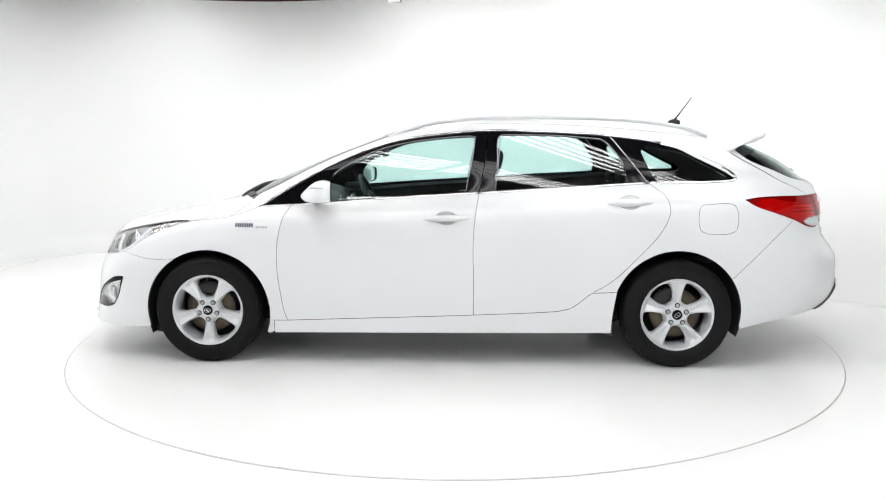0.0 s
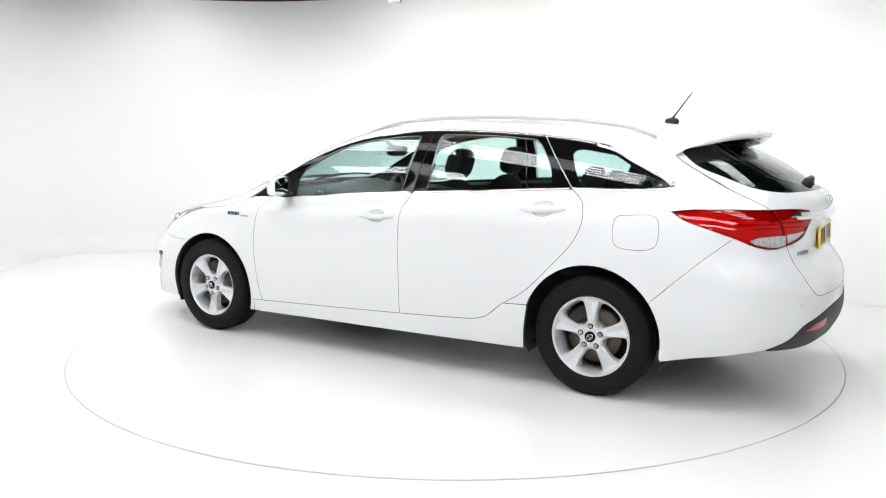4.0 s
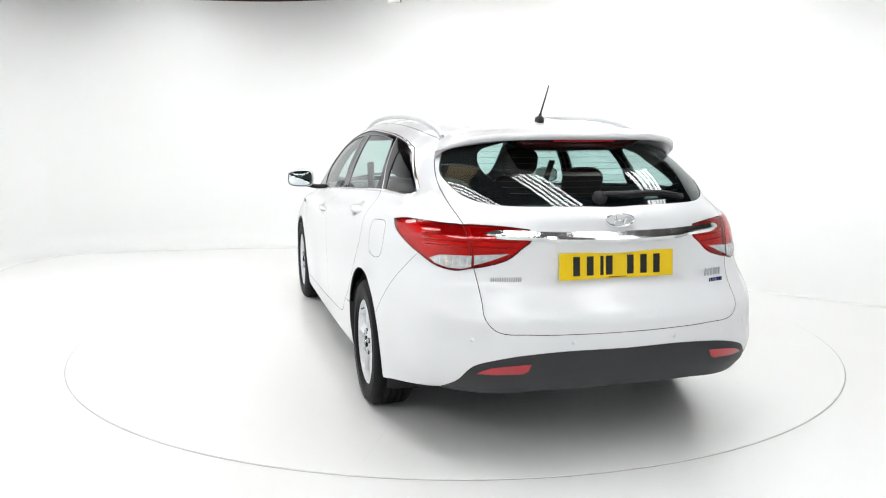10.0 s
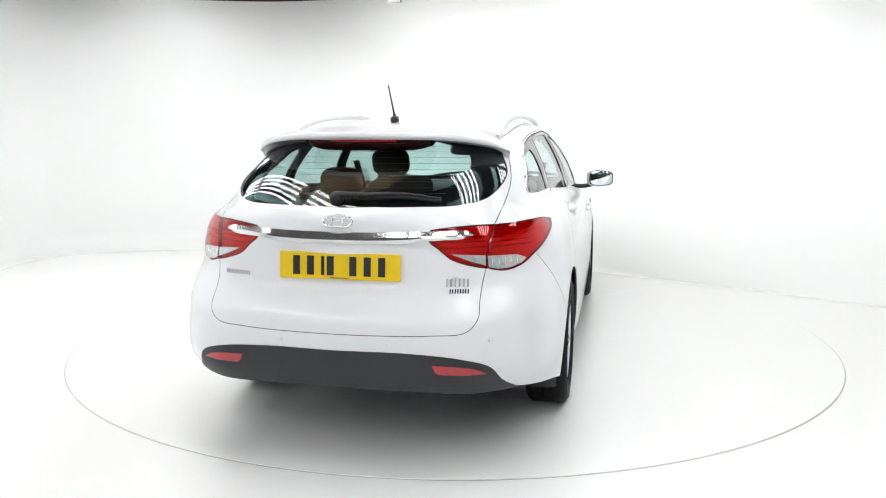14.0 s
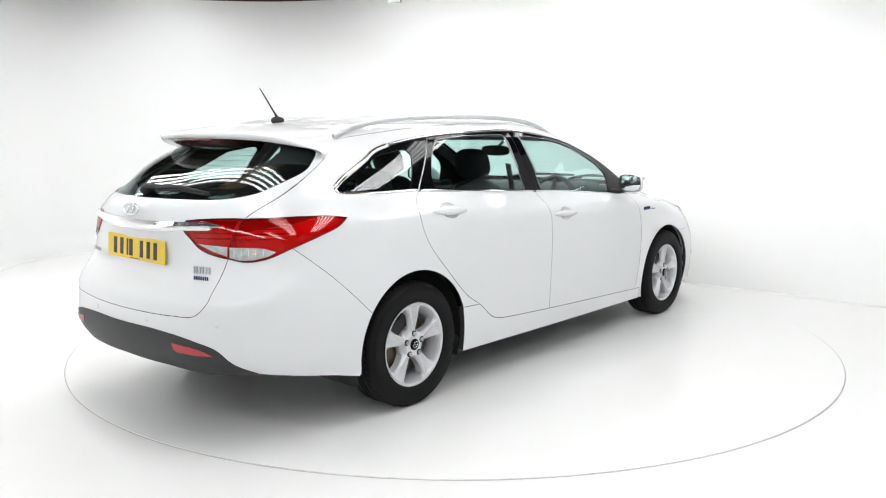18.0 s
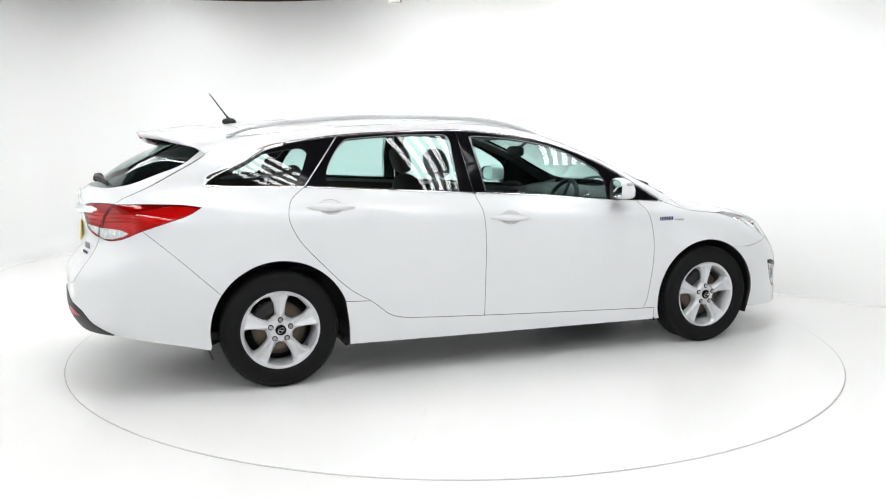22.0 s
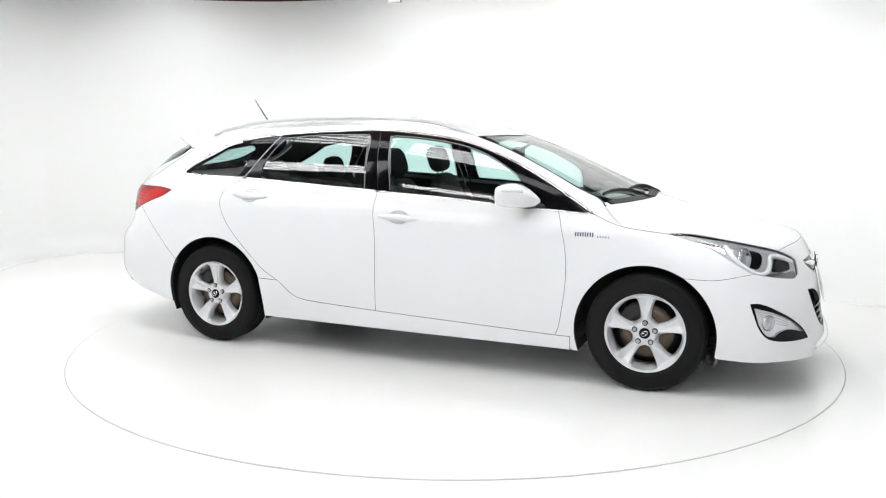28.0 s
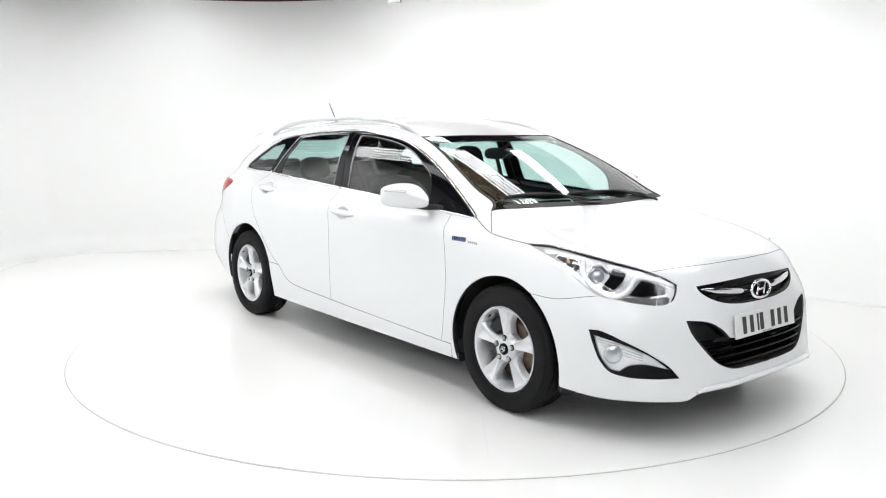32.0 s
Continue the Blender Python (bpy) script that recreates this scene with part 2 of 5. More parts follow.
def cast_to(p, n):
    """The place and normal where the line through p along -n meets the body's form from outside."""
    h = FORM.ray_cast(Vector(p) + 3 * Vector(n), -Vector(n), 3.6)
    if h[0] is None:
        return near_n(p)
    q = np.array(h[0])
    return q, normal_at(q, h[2])


def side(*pts):
    return np.array([cast_to((x, .7, z), (0, 1, 0))[0] for x, z in pts])


def top(*pts):
    return np.array([cast_to((x, y, 1.0), (0, 0, 1))[0] for x, y in pts])


def front(*pts):
    return np.array([cast_to((2.0, y, z), (1, 0, 0))[0] for y, z in pts])


def rear(*pts):
    return np.array([cast_to((-2.2, y, z), (-1, 0, 0))[0] for y, z in pts])


def line(pts, step=0.02):
    """A smooth line on the body's form through pts."""
    pts = np.array(pts, float)
    q = hermite(pts, 12)
    d = np.concatenate([[0], np.cumsum(np.linalg.norm(np.diff(q, axis=0), axis=1))])
    k = max(2, int(d[-1] / step) + 1)
    s = np.linspace(0, d[-1], k)
    return near(np.stack([np.interp(s, d, q[:, a]) for a in range(3)], 1))


def chain(*lines):
    out = []
    for ln in lines:
        for p in ln:
            if not out or np.linalg.norm(np.array(p) - out[-1]) > 0.004:
                out.append(np.array(p, float))
    if np.linalg.norm(out[0] - out[-1]) < 0.004:
        out.pop()
    return np.array(out)


def both(ln):
    """A half outline from the centre line round to the centre line again, made whole."""
    return chain(ln, (np.array(ln) * (1, -1, 1))[::-1])


def inside(poly, pts):
    x, y = pts[:, 0][:, None], pts[:, 1][:, None]
    a, b = poly, np.roll(poly, -1, axis=0)
    cross = ((a[:, 1] > y) != (b[:, 1] > y)) & (x < (b[:, 0] - a[:, 0]) * (y - a[:, 1]) / (b[:, 1] - a[:, 1] + 1e-12) + a[:, 0])
    return cross.sum(1) % 2 == 1


def edge_far(poly, pts):
    a, b = poly[None], np.roll(poly, -1, axis=0)[None]
    p = pts[:, None]
    ab = b - a
    t = np.clip(((p - a) * ab).sum(2) / ((ab ** 2).sum(2) + 1e-12), 0, 1)
    return np.sqrt(((a + t[..., None] * ab - p) ** 2).sum(2)).min(1)


def inset(poly, g):
    area = np.sum(poly[:, 0] * np.roll(poly[:, 1], -1) - np.roll(poly[:, 0], -1) * poly[:, 1])
    d = np.roll(poly, -1, axis=0) - poly
    d /= np.maximum(np.linalg.norm(d, axis=1, keepdims=True), 1e-9)
    nrm = np.stack([-d[:, 1], d[:, 0]], 1) * (1 if area > 0 else -1)
    v = nrm + np.roll(nrm, 1, axis=0)
    v /= np.maximum(np.linalg.norm(v, axis=1, keepdims=True), 0.35)
    return poly + g * v


def axes_of(n):
    n = np.array(n, float)
    n /= np.linalg.norm(n)
    s = np.cross((0, 0, 1), n) if abs(n[2]) < 0.95 else np.array((0.0, 1.0, 0.0))
    s /= np.linalg.norm(s)
    return n, s, np.cross(n, s)


def sheet(outline, n, holes=(), step=0.035, gap=0.002, off=0.0, flange=0.009, centre=False, calm=0.0, fair=0, move=False):
    """A panel on the body's form within an outline, seen along n: verts, normals, faces and material numbers (1: the flange)."""
    n, s, t = axes_of(n)
    flat = lambda P: np.stack([P @ s, P @ t], 1)
    loops, raw = [], [np.array(outline)] + [np.array(h) for h in holes]
    for i, P in enumerate(raw):
        q = flat(P)
        r = inset(q, gap if i == 0 else -gap)
        if centre:
            mid = np.abs(P[:, 1]) < 0.003
            for k in np.where(mid)[0]:
                r[k] = q[k]
        loops.append(r)
    pts, edges, base = [], [], 0
    for r in loops:
        k = len(r)
        pts += [tuple(p) for p in r]
        edges += [(base + i, base + (i + 1) % k) for i in range(k)]
        base += k
    lo, hi = loops[0].min(0), loops[0].max(0)
    gx, gy = np.meshgrid(np.arange(lo[0], hi[0], step), np.arange(lo[1], hi[1], step * .87))
    gx[1::2] += step / 2
    g = np.stack([gx.ravel(), gy.ravel()], 1)
    keep = inside(loops[0], g) & (edge_far(loops[0], g) > step * .45)
    for r in loops[1:]:
        keep &= ~inside(r, g) & (edge_far(r, g) > step * .45)
    pts += [tuple(p) for p in g[keep]]
    res = delaunay_2d_cdt([Vector(p) for p in pts], edges, [], 0, 1e-7)
    v2 = np.array([tuple(p) for p in res[0]])
    tri = np.array([f for f in res[2] if len(f) == 3])
    c = v2[tri].mean(1)
    ok = inside(loops[0], c)
    for r in loops[1:]:
        ok &= ~inside(r, c)
    tri = tri[ok]
    verts, norms = [], []
    for p in v2:
        q, m = cast_to(p[0] * s + p[1] * t, n)
        verts.append(q + off * m)
        norms.append(m)
    verts, norms = np.array(verts), np.array(norms)
    if calm:
        norms = norms * (1 - calm) + calm * norms.mean(0)
        norms /= np.linalg.norm(norms, axis=1, keepdims=True)
    if fair:      # an even sweep: a low polynomial over the panel
        mid, size = v2.mean(0), np.ptp(v2, axis=0).max() / 2
        u, w = ((v2 - mid) / size).T
        powers = [(i, j) for i in range(fair + 1) for j in range(fair + 1 - i)]
        A = np.stack([u ** i * w ** j for i, j in powers], 1)
        c = np.linalg.lstsq(A, verts @ n, rcond=None)[0]
        du = sum(k * i * u ** max(i - 1, 0) * w ** j for k, (i, j) in zip(c, powers)) / size
        dw = sum(k * j * u ** i * w ** max(j - 1, 0) for k, (i, j) in zip(c, powers)) / size
        norms = n - du[:, None] * s - dw[:, None] * t
        norms /= np.linalg.norm(norms, axis=1, keepdims=True)
        if move:
            verts = v2[:, :1] * s + v2[:, 1:] * t + (A @ c)[:, None] * n
    a = verts[tri]
    if (np.cross(a[:, 1] - a[:, 0], a[:, 2] - a[:, 0]) * norms[tri[:, 0]]).sum() < 0:
        tri = tri[:, ::-1]
    faces, ids = [tuple(f) for f in tri], [0] * len(tri)
    if flange:
        count = {}
        for f in faces:
            for i in range(3):
                e = (f[i], f[(i + 1) % 3])
                count[tuple(sorted(e))] = None if tuple(sorted(e)) in count else e
        rim = [e for e in count.values() if e]
        if centre:
            rim = [e for e in rim if abs(verts[e[0]][1]) > 1e-3 or abs(verts[e[1]][1]) > 1e-3]
        top_v, low_v, xv, xn = {}, {}, [], []
        for e in rim:
            for k in e:
                if k not in top_v:
                    top_v[k] = len(verts) + len(xv)
                    xv.append(verts[k])
                    xn.append(norms[k])
                    low_v[k] = len(verts) + len(xv)
                    xv.append(verts[k] - flange * norms[k])
                    xn.append(norms[k])
        for a_, b_ in rim:
            faces.append((top_v[b_], top_v[a_], low_v[a_], low_v[b_]))
            ids.append(1)
        if xv:
            verts, norms = np.vstack([verts, xv]), np.vstack([norms, xn])
    return verts, norms, faces, ids


def dressed(name, data, mats, parent, label=""):
    verts, norms, faces, ids = data
    ob = piece(name, verts, faces, mats, parent, label, True, ids)
    ob.data.normals_split_custom_set_from_vertices([tuple(v) for v in norms])
    return ob


def flipped(data):
    v, nn, f, i = data
    return v * (1, -1, 1), nn * (1, -1, 1), [tuple(reversed(q)) for q in f], i


def panel(name, outline, n, mat, parent, label="", edge=None, **kw):
    return dressed(name, sheet(outline, n, **kw), [mat, edge or SHUT], parent, label)


def pair(name, outline, n, mat, parents, label="", edge=None, **kw):
    """A panel on both flanks."""
    data = sheet(outline, n, **kw)
    if not isinstance(parents, (tuple, list)):
        parents = (parents, parents)
    return [dressed(name, data, [mat, edge or SHUT], parents[0], label), dressed(name, flipped(data), [mat, edge or SHUT], parents[1], label)]


def whole(name, outline, n, mat, parent, label="", edge=None, **kw):
    """A panel given by its left half, mirrored and joined at the centre line."""
    a = sheet(outline, n, centre=True, **kw)
    a[0][np.abs(a[0][:, 1]) < 0.003, 1] = 0
    b = flipped(a)
    k = len(a[0])
    return dressed(name, (np.vstack([a[0], b[0]]), np.vstack([a[1], b[1]]), a[2] + [tuple(i + k for i in f) for f in b[2]], a[3] + b[3]), [mat, edge or SHUT], parent, label)


def ribbon(pts, width, height, lift=0.0, taper=0.0, free=False):
    """A half-round bead along a line on the body's form: verts and faces."""
    pts = np.array(pts, float)
    tang = np.gradient(pts, axis=0)
    vs, fs, k = [], [], 7
    for i, p in enumerate(pts):
        q, m = near_n(p)
        if free:
            q = p
        t = tang[i] / max(np.linalg.norm(tang[i]), 1e-9)
        b = np.cross(m, t)
        f = 1.0
        if taper:
            f = min(1, (i + .15) / (len(pts) * taper), (len(pts) - i - .85) / (len(pts) * taper))
        for j in range(k):
            a = math.pi * j / (k - 1)
            vs.append(q + m * (lift - 0.003 + f * height * math.sin(a)) + b * (f * width / 2 * math.cos(a)))
    for i in range(len(pts) - 1):
        for j in range(k - 1):
            a = i * k + j
            fs.append((a, a + k, a + k + 1, a + 1))
    fs += [tuple(range(k)), tuple(range(len(pts) * k - k, len(pts) * k))[::-1]]
    return vs, fs


def tube(pts, radius, k=10, flat=1.0, up=(0, 0, 1), radii=None):
    """A round or flattened rod along pts: verts and faces."""
    pts = np.array(pts, float)
    tang = np.gradient(pts, axis=0)
    vs, fs = [], []
    for i, p in enumerate(pts):
        t = tang[i] / max(np.linalg.norm(tang[i]), 1e-9)
        b = np.cross(t, up)
        b /= max(np.linalg.norm(b), 1e-9)
        c = np.cross(b, t)
        r = radius * (1 if radii is None else radii[i])
        for j in range(k):
            a = 2 * math.pi * j / k
            vs.append(p + b * r * math.cos(a) + c * r * flat * math.sin(a))
    for i in range(len(pts) - 1):
        for j in range(k):
            fs.append((i * k + j, i * k + (j + 1) % k, (i + 1) * k + (j + 1) % k, (i + 1) * k + j))
    fs += [tuple(range(k))[::-1], tuple(range(len(pts) * k - k, len(pts) * k))]
    return vs, fs


def blob(centre, size, power=2.5, nu=24, nv=14, turn=None):
    """A rounded block (superellipsoid): verts and faces."""
    vs, fs = [], []
    sg = lambda x: math.copysign(abs(x) ** (2 / power), x)
    for i in range(nv + 1):
        v = -math.pi / 2 + math.pi * i / nv
        for j in range(nu):
            u = 2 * math.pi * j / nu
            p = Vector((size[0] * sg(math.cos(v)) * sg(math.cos(u)), size[1] * sg(math.cos(v)) * sg(math.sin(u)), size[2] * sg(math.sin(v))))
            if turn:
                p = turn @ p
            vs.append(np.array(p) + centre)
    for i in range(nv):
        for j in range(nu):
            fs.append((i * nu + j, i * nu + (j + 1) % nu, (i + 1) * nu + (j + 1) % nu, (i + 1) * nu + j))
    return vs, fs


def box(lo, hi, bevel=0.006):
    """A block with rounded edges as a bmesh."""
    bm = bmesh.new()
    bmesh.ops.create_cube(bm, size=1)
    for v in bm.verts:
        v.co = Vector([lo[i] + (v.co[i] + .5) * (hi[i] - lo[i]) for i in range(3)])
    if bevel:
        bmesh.ops.bevel(bm, geom=list(bm.edges), offset=bevel, segments=2, affect="EDGES", profile=0.6)
    return bm


def joined(*meshes):
    vs, fs = [], []
    for v, f in meshes:
        k = len(vs)
        vs += [tuple(p) for p in v]
        fs += [tuple(i + k for i in q) for q in f]
    return vs, fs


def mirror_y(m):
    return [(p[0], -p[1], p[2]) for p in m[0]], [tuple(reversed(f)) for f in m[1]]

# ---- the car: body panels ----
car = new("car")
tagged(car, "white estate car with silver alloy wheels standing on the turntable", "car")

belt = line(side((1.085, .930), (.837, .946), (.6, .960), (.264, .988), (-.229, 1.019), (-.729, 1.047), (-1.218, 1.075), (-1.60, 1.081), (-1.70, 1.086)))
arch_line = line(side((1.085, .930), (.821, 1.087), (.544, 1.226), (.271, 1.317), (0, 1.357), (-.267, 1.380), (-.6, 1.373), (-.998, 1.350), (-1.30, 1.310),
                      (-1.41, 1.283), (-1.50, 1.237), (-1.60, 1.19), (-1.70, 1.138), (-1.735, 1.112)))
win_corner = line(side((-1.735, 1.112), (-1.732, 1.096), (-1.70, 1.086)), .008)


def cut(ln, x0, x1):
    """The stretch of a line between two places along the car."""
    a = [p for p in ln if min(x0, x1) - .004 <= p[0] <= max(x0, x1) + .004]
    return np.array(a if abs(a[0][0] - x0) < abs(a[-1][0] - x0) else a[::-1])


def at_x(ln, x):
    i = int(np.argmin(np.abs(ln[:, 0] - x)))
    return ln[i]


def wheel_arch(x, r=.372, z=.312, lo=-20, hi=200, stretch=1.0):
    """The edge of a wheel opening from its front foot over the top to its rear foot."""
    return line(side(*[(x + r * math.cos(radians(a)), z + stretch * r * math.sin(radians(a))) for a in np.linspace(lo, hi, 23)]), .02)


door_front = line(side((.885, .943), (.935, .815), (.956, .682), (.956, .567), (.940, .428), (.913, .288), (.900, .263)))
door_mid = line(side((-.229, 1.019), (-.213, .933), (-.197, .769), (-.199, .504), (-.200, .308)))
door_foot = line(side((.900, .263), (.35, .285), (-.200, .308), (-.602, .328), (-.684, .334)))
door_rear = line(side((-1.218, 1.075), (-1.295, 1.017), (-1.324, .920), (-1.287, .823), (-1.148, .658), (-.991, .508), (-.879, .440), (-.765, .354), (-.684, .334)))

DOORS = {}


def handle_hole(x, z, grow=1.0):
    """The oval scoop in a door behind its pull handle."""
    return side(*[(x + .064 * grow * math.cos(a), z + .002 + .037 * grow * math.sin(a)) for a in np.linspace(0, 2 * math.pi, 33)[:-1]])


# front and rear doors
o = chain(cut(belt, .885, -.229), door_mid, cut(door_foot, -.2, .9), door_front[::-1])
DOORS["front"] = pair("front_door", o, (0, 1, 0), PAINT, car, "white front door panel", step=.04, gap=.0014, holes=[handle_hole(-.041, .876)])
o = chain(cut(belt, -.229, -1.218), door_rear, cut(door_foot, -.684, -.2), door_mid[::-1])
DOORS["rear"] = pair("rear_door", o, (0, 1, 0), PAINT, car, "white rear door panel", step=.04, gap=.0014, holes=[handle_hole(-1.096, .968)])

# front wing
lamp_low = line(near([(1.476, .812, .846), (1.578, .814, .819), (1.685, .813, .781), (1.773, .818, .734), (1.851, .814, .690), (1.909, .801, .660)]))
nose_seam = line(near([(1.909, .801, .660), (1.862, .826, .650), (1.722, .870, .624), (1.575, .883, .626)]))
front_arch = wheel_arch(1.378, .370, .310)
arch_back = chain(near([(1.575, .883, .626)]), np.array([p for p in front_arch if p[0] < 1.57]))
hood_side = line(near([(1.09, .785, .926), (1.244, .829, .875), (1.364, .828, .858), (1.476, .812, .846)]))
o = chain(cut(belt, .885, 1.085), hood_side, lamp_low, nose_seam, arch_back, line(side((1.02, .185), (.992, .185), (.985, .262))), line(side((.985, .262), (.900, .263))), door_front[::-1])
pair("front_wing", o, (0.12, 1, .12), PAINT, car, "white front wing", step=.035, gap=.0014, flange=.012)

# sills
o = chain(line(side((.985, .262), (.900, .263))), door_foot, door_rear[::-1][[i for i in range(len(door_rear)) if door_rear[::-1][i][2] <= .446]], line(side((-.885, .446), (-1.03, .452))),
          line(side((-1.03, .44), (-1.012, .32), (-1.005, .203))), line(side((-1.0, .203), (0, .194), (.985, .184))), line(side((.985, .184), (.985, .262))))
pair("sill", o, (0, 1, 0), PAINT, car, "white sill below the doors", step=.05, flange=.03)

# rear quarters
seam_up = line(near([(-2.189, .610, .998), (-2.152, .617, 1.021), (-1.991, .634, 1.097), (-1.849, .634, 1.176), (-1.722, .605, 1.25), (-1.645, .565, 1.308)]))
lamp_top = line(near([(-1.762, .806, .987), (-1.852, .778, .999), (-1.986, .739, 1.002), (-2.104, .681, 1.0), (-2.189, .610, .998)]))
lamp_foot = line(near([(-1.762, .806, .987), (-1.823, .812, .949), (-1.924, .803, .914), (-2.057, .769, .868)]))
lamp_foot_back = line(near([(-2.057, .769, .868), (-2.16, .714, .824), (-2.226, .653, .813), (-2.271, .592, .827)]))
tail_seam = line(near([(-2.057, .769, .868), (-1.899, .839, .731), (-1.687, .884, .530)]))
rear_arch = wheel_arch(-1.378, .372, .322)
arch_top = chain(near([(-1.03, .89, .452)]), np.array([p for p in rear_arch if p[2] > .455 and p[2] < 2 and not (p[0] < -1.60 and p[2] < .532)]), near([(-1.687, .884, .530)]))
seam_quarter = line(near([tuple(at_x(arch_line, -1.30)), (-1.30, .6, 1.33), (-1.30, .54, 1.362)]), .008)
rail_edge = line(near([(-1.645, .565, 1.308), (-1.58, .535, 1.335), (-1.50, .535, 1.345), (-1.30, .54, 1.362)]))
o = chain(cut(arch_line, -1.30, -1.735), win_corner, cut(belt, -1.70, -1.218), door_rear[[i for i in range(len(door_rear)) if door_rear[i][2] > .446]], line(side((-.885, .446), (-1.03, .452))),
          arch_top, tail_seam[::-1], lamp_foot[::-1], lamp_top, seam_up, rail_edge, seam_quarter[::-1])
QUARTER = o
fuel = line(side((-1.515, .957), (-1.69, .957), (-1.704, .945), (-1.704, .815), (-1.69, .803), (-1.513, .803), (-1.499, .815), (-1.499, .945), (-1.515, .957)), .012)
left = sheet(QUARTER, (-.1, .9, .35), holes=[chain(fuel)], step=.035, gap=.0014)
dressed("rear_quarter", left, [PAINT, SHUT], car, "white rear quarter with a round-cornered fuel flap")
right = flipped(sheet(QUARTER, (-.1, .9, .35), step=.035, gap=.0014))
dressed("rear_quarter", right, [PAINT, SHUT], car, "white rear quarter")
panel("fuel_flap", chain(fuel), (0, 1, 0), PAINT, car, step=.04, gap=.0010)

# roof sides with the windscreen pillars
screen_side = line(near([(1.126, .723, .969), (1.089, .676, .994), (.957, .668, 1.052), (.742, .637, 1.159), (.49, .580, 1.274), (.325, .556, 1.335)]))
roof_seam = line(near([(.325, .556, 1.335), (.1, .548, 1.39), (-.5, .540, 1.415), (-1.0, .540, 1.398), (-1.30, .54, 1.362)]))
o = chain(hood_side[:max(2, int(len(hood_side) * .42))], line(near([(1.244, .829, .875), (1.19, .785, .92), (1.126, .723, .969)])), screen_side, roof_seam, seam_quarter[::-1], cut(arch_line, -1.30, 1.085))
pair("roof_side", o, (.12, .72, .68), PAINT, car, "white pillar and roof side", step=.03, gap=.0015)

# roof
screen_top = line(near([(.325, .556, 1.335), (.36, .40, 1.345), (.395, .2, 1.355), (.405, 0, 1.357)]))
gate_top = line(near([(-1.56, 0, 1.42), (-1.545, .25, 1.40), (-1.52, .40, 1.385), (-1.545, .49, 1.36), (-1.58, .535, 1.335)]))
o = both(chain(screen_top[::-1], roof_seam, near([(-1.30, .54, 1.362), (-1.50, .535, 1.345), (-1.58, .535, 1.335)]), gate_top[::-1]))
panel("roof", o, (0, 0, 1), PAINT, car, "white roof skin", step=.05)

# bonnet
bonnet_front = line(near([(2.137, 0, .774), (2.113, .25, .772), (2.061, .438, .765), (2.014, .570, .752)]))
lamp_brow = line(near([(2.014, .570, .752), (1.883, .648, .789), (1.737, .711, .819), (1.584, .757, .846), (1.476, .812, .846)]))
bonnet_back = line(near([(1.126, .723, .969), (1.165, .64, .965), (1.215, .53, .975), (1.275, .3, .985), (1.305, 0, .99)]))
o = both(chain(bonnet_front, lamp_brow, hood_side[::-1][:int(len(hood_side) * .62)], line(near([(1.244, .829, .875), (1.19, .785, .92), (1.126, .723, .969)])), bonnet_back))
panel("bonnet", o, (.25, 0, 1), PAINT, car, "white bonnet", step=.04, gap=.0016)

# bumpers
lamp_inner = chain(line(near([(2.014, .570, .752), (2.062, .528, .727), (2.104, .494, .700)]), .012), line(near([(2.104, .494, .700), (2.118, .518, .662), (2.122, .548, .634)]), .012))
lamp_under = line(near([(2.122, .542, .637), (2.106, .592, .621), (2.056, .670, .628), (1.976, .756, .646), (1.909, .801, .660)]), .015)
fog = chain(line(near([(1.899, .844, .512), (1.945, .826, .512), (2.03, .769, .472), (2.109, .679, .413), (2.162, .603, .350), (2.186, .568, .303)]), .015),
            line(near([(2.186, .568, .303), (2.133, .657, .303), (2.034, .766, .314), (1.987, .801, .331), (1.948, .824, .380), (1.919, .839, .454), (1.899, .844, .512)]), .015))
mouth = chain(line(front((0, .700), (.12, .698), (.28, .694), (.405, .687)), .015), line(front((.405, .687), (.402, .672), (.375, .645), (.30, .612), (.17, .592), (0, .586)), .015))
jaw = chain(line(front((0, .448), (.24, .444), (.275, .450)), .015), line(front((.275, .450), (.308, .484), (.382, .528), (.511, .550)), .015),
            line(front((.511, .550), (.500, .505), (.437, .417), (.366, .348), (.286, .314), (.15, .305), (0, .303)), .015))
lip = line(near([(1.745, .848, .212), (1.90, .82, .203), (2.06, .73, .203), (2.17, .615, .200), (2.215, .535, .203), (2.235, .490, .226), (2.275, .3, .238), (2.29, 0, .242)]))
front_foot = np.array([p for p in front_arch if p[0] > 1.578 and p[2] > .215])[::-1]
o = chain(bonnet_front, lamp_inner, lamp_under, nose_seam, front_foot, lip,
          np.array([front((0, z))[0] for z in np.linspace(.25, .30, 5)]), jaw[::-1], np.array([front((0, z))[0] for z in np.linspace(.452, .582, 8)]), mouth[::-1], np.array([front((0, z))[0] for z in np.linspace(.705, .765, 5)]))
whole("front_bumper", o, (.72, .69, .05), PAINT, car, "white front bumper", holes=[fog], step=.03, gap=.0008, flange=.02)

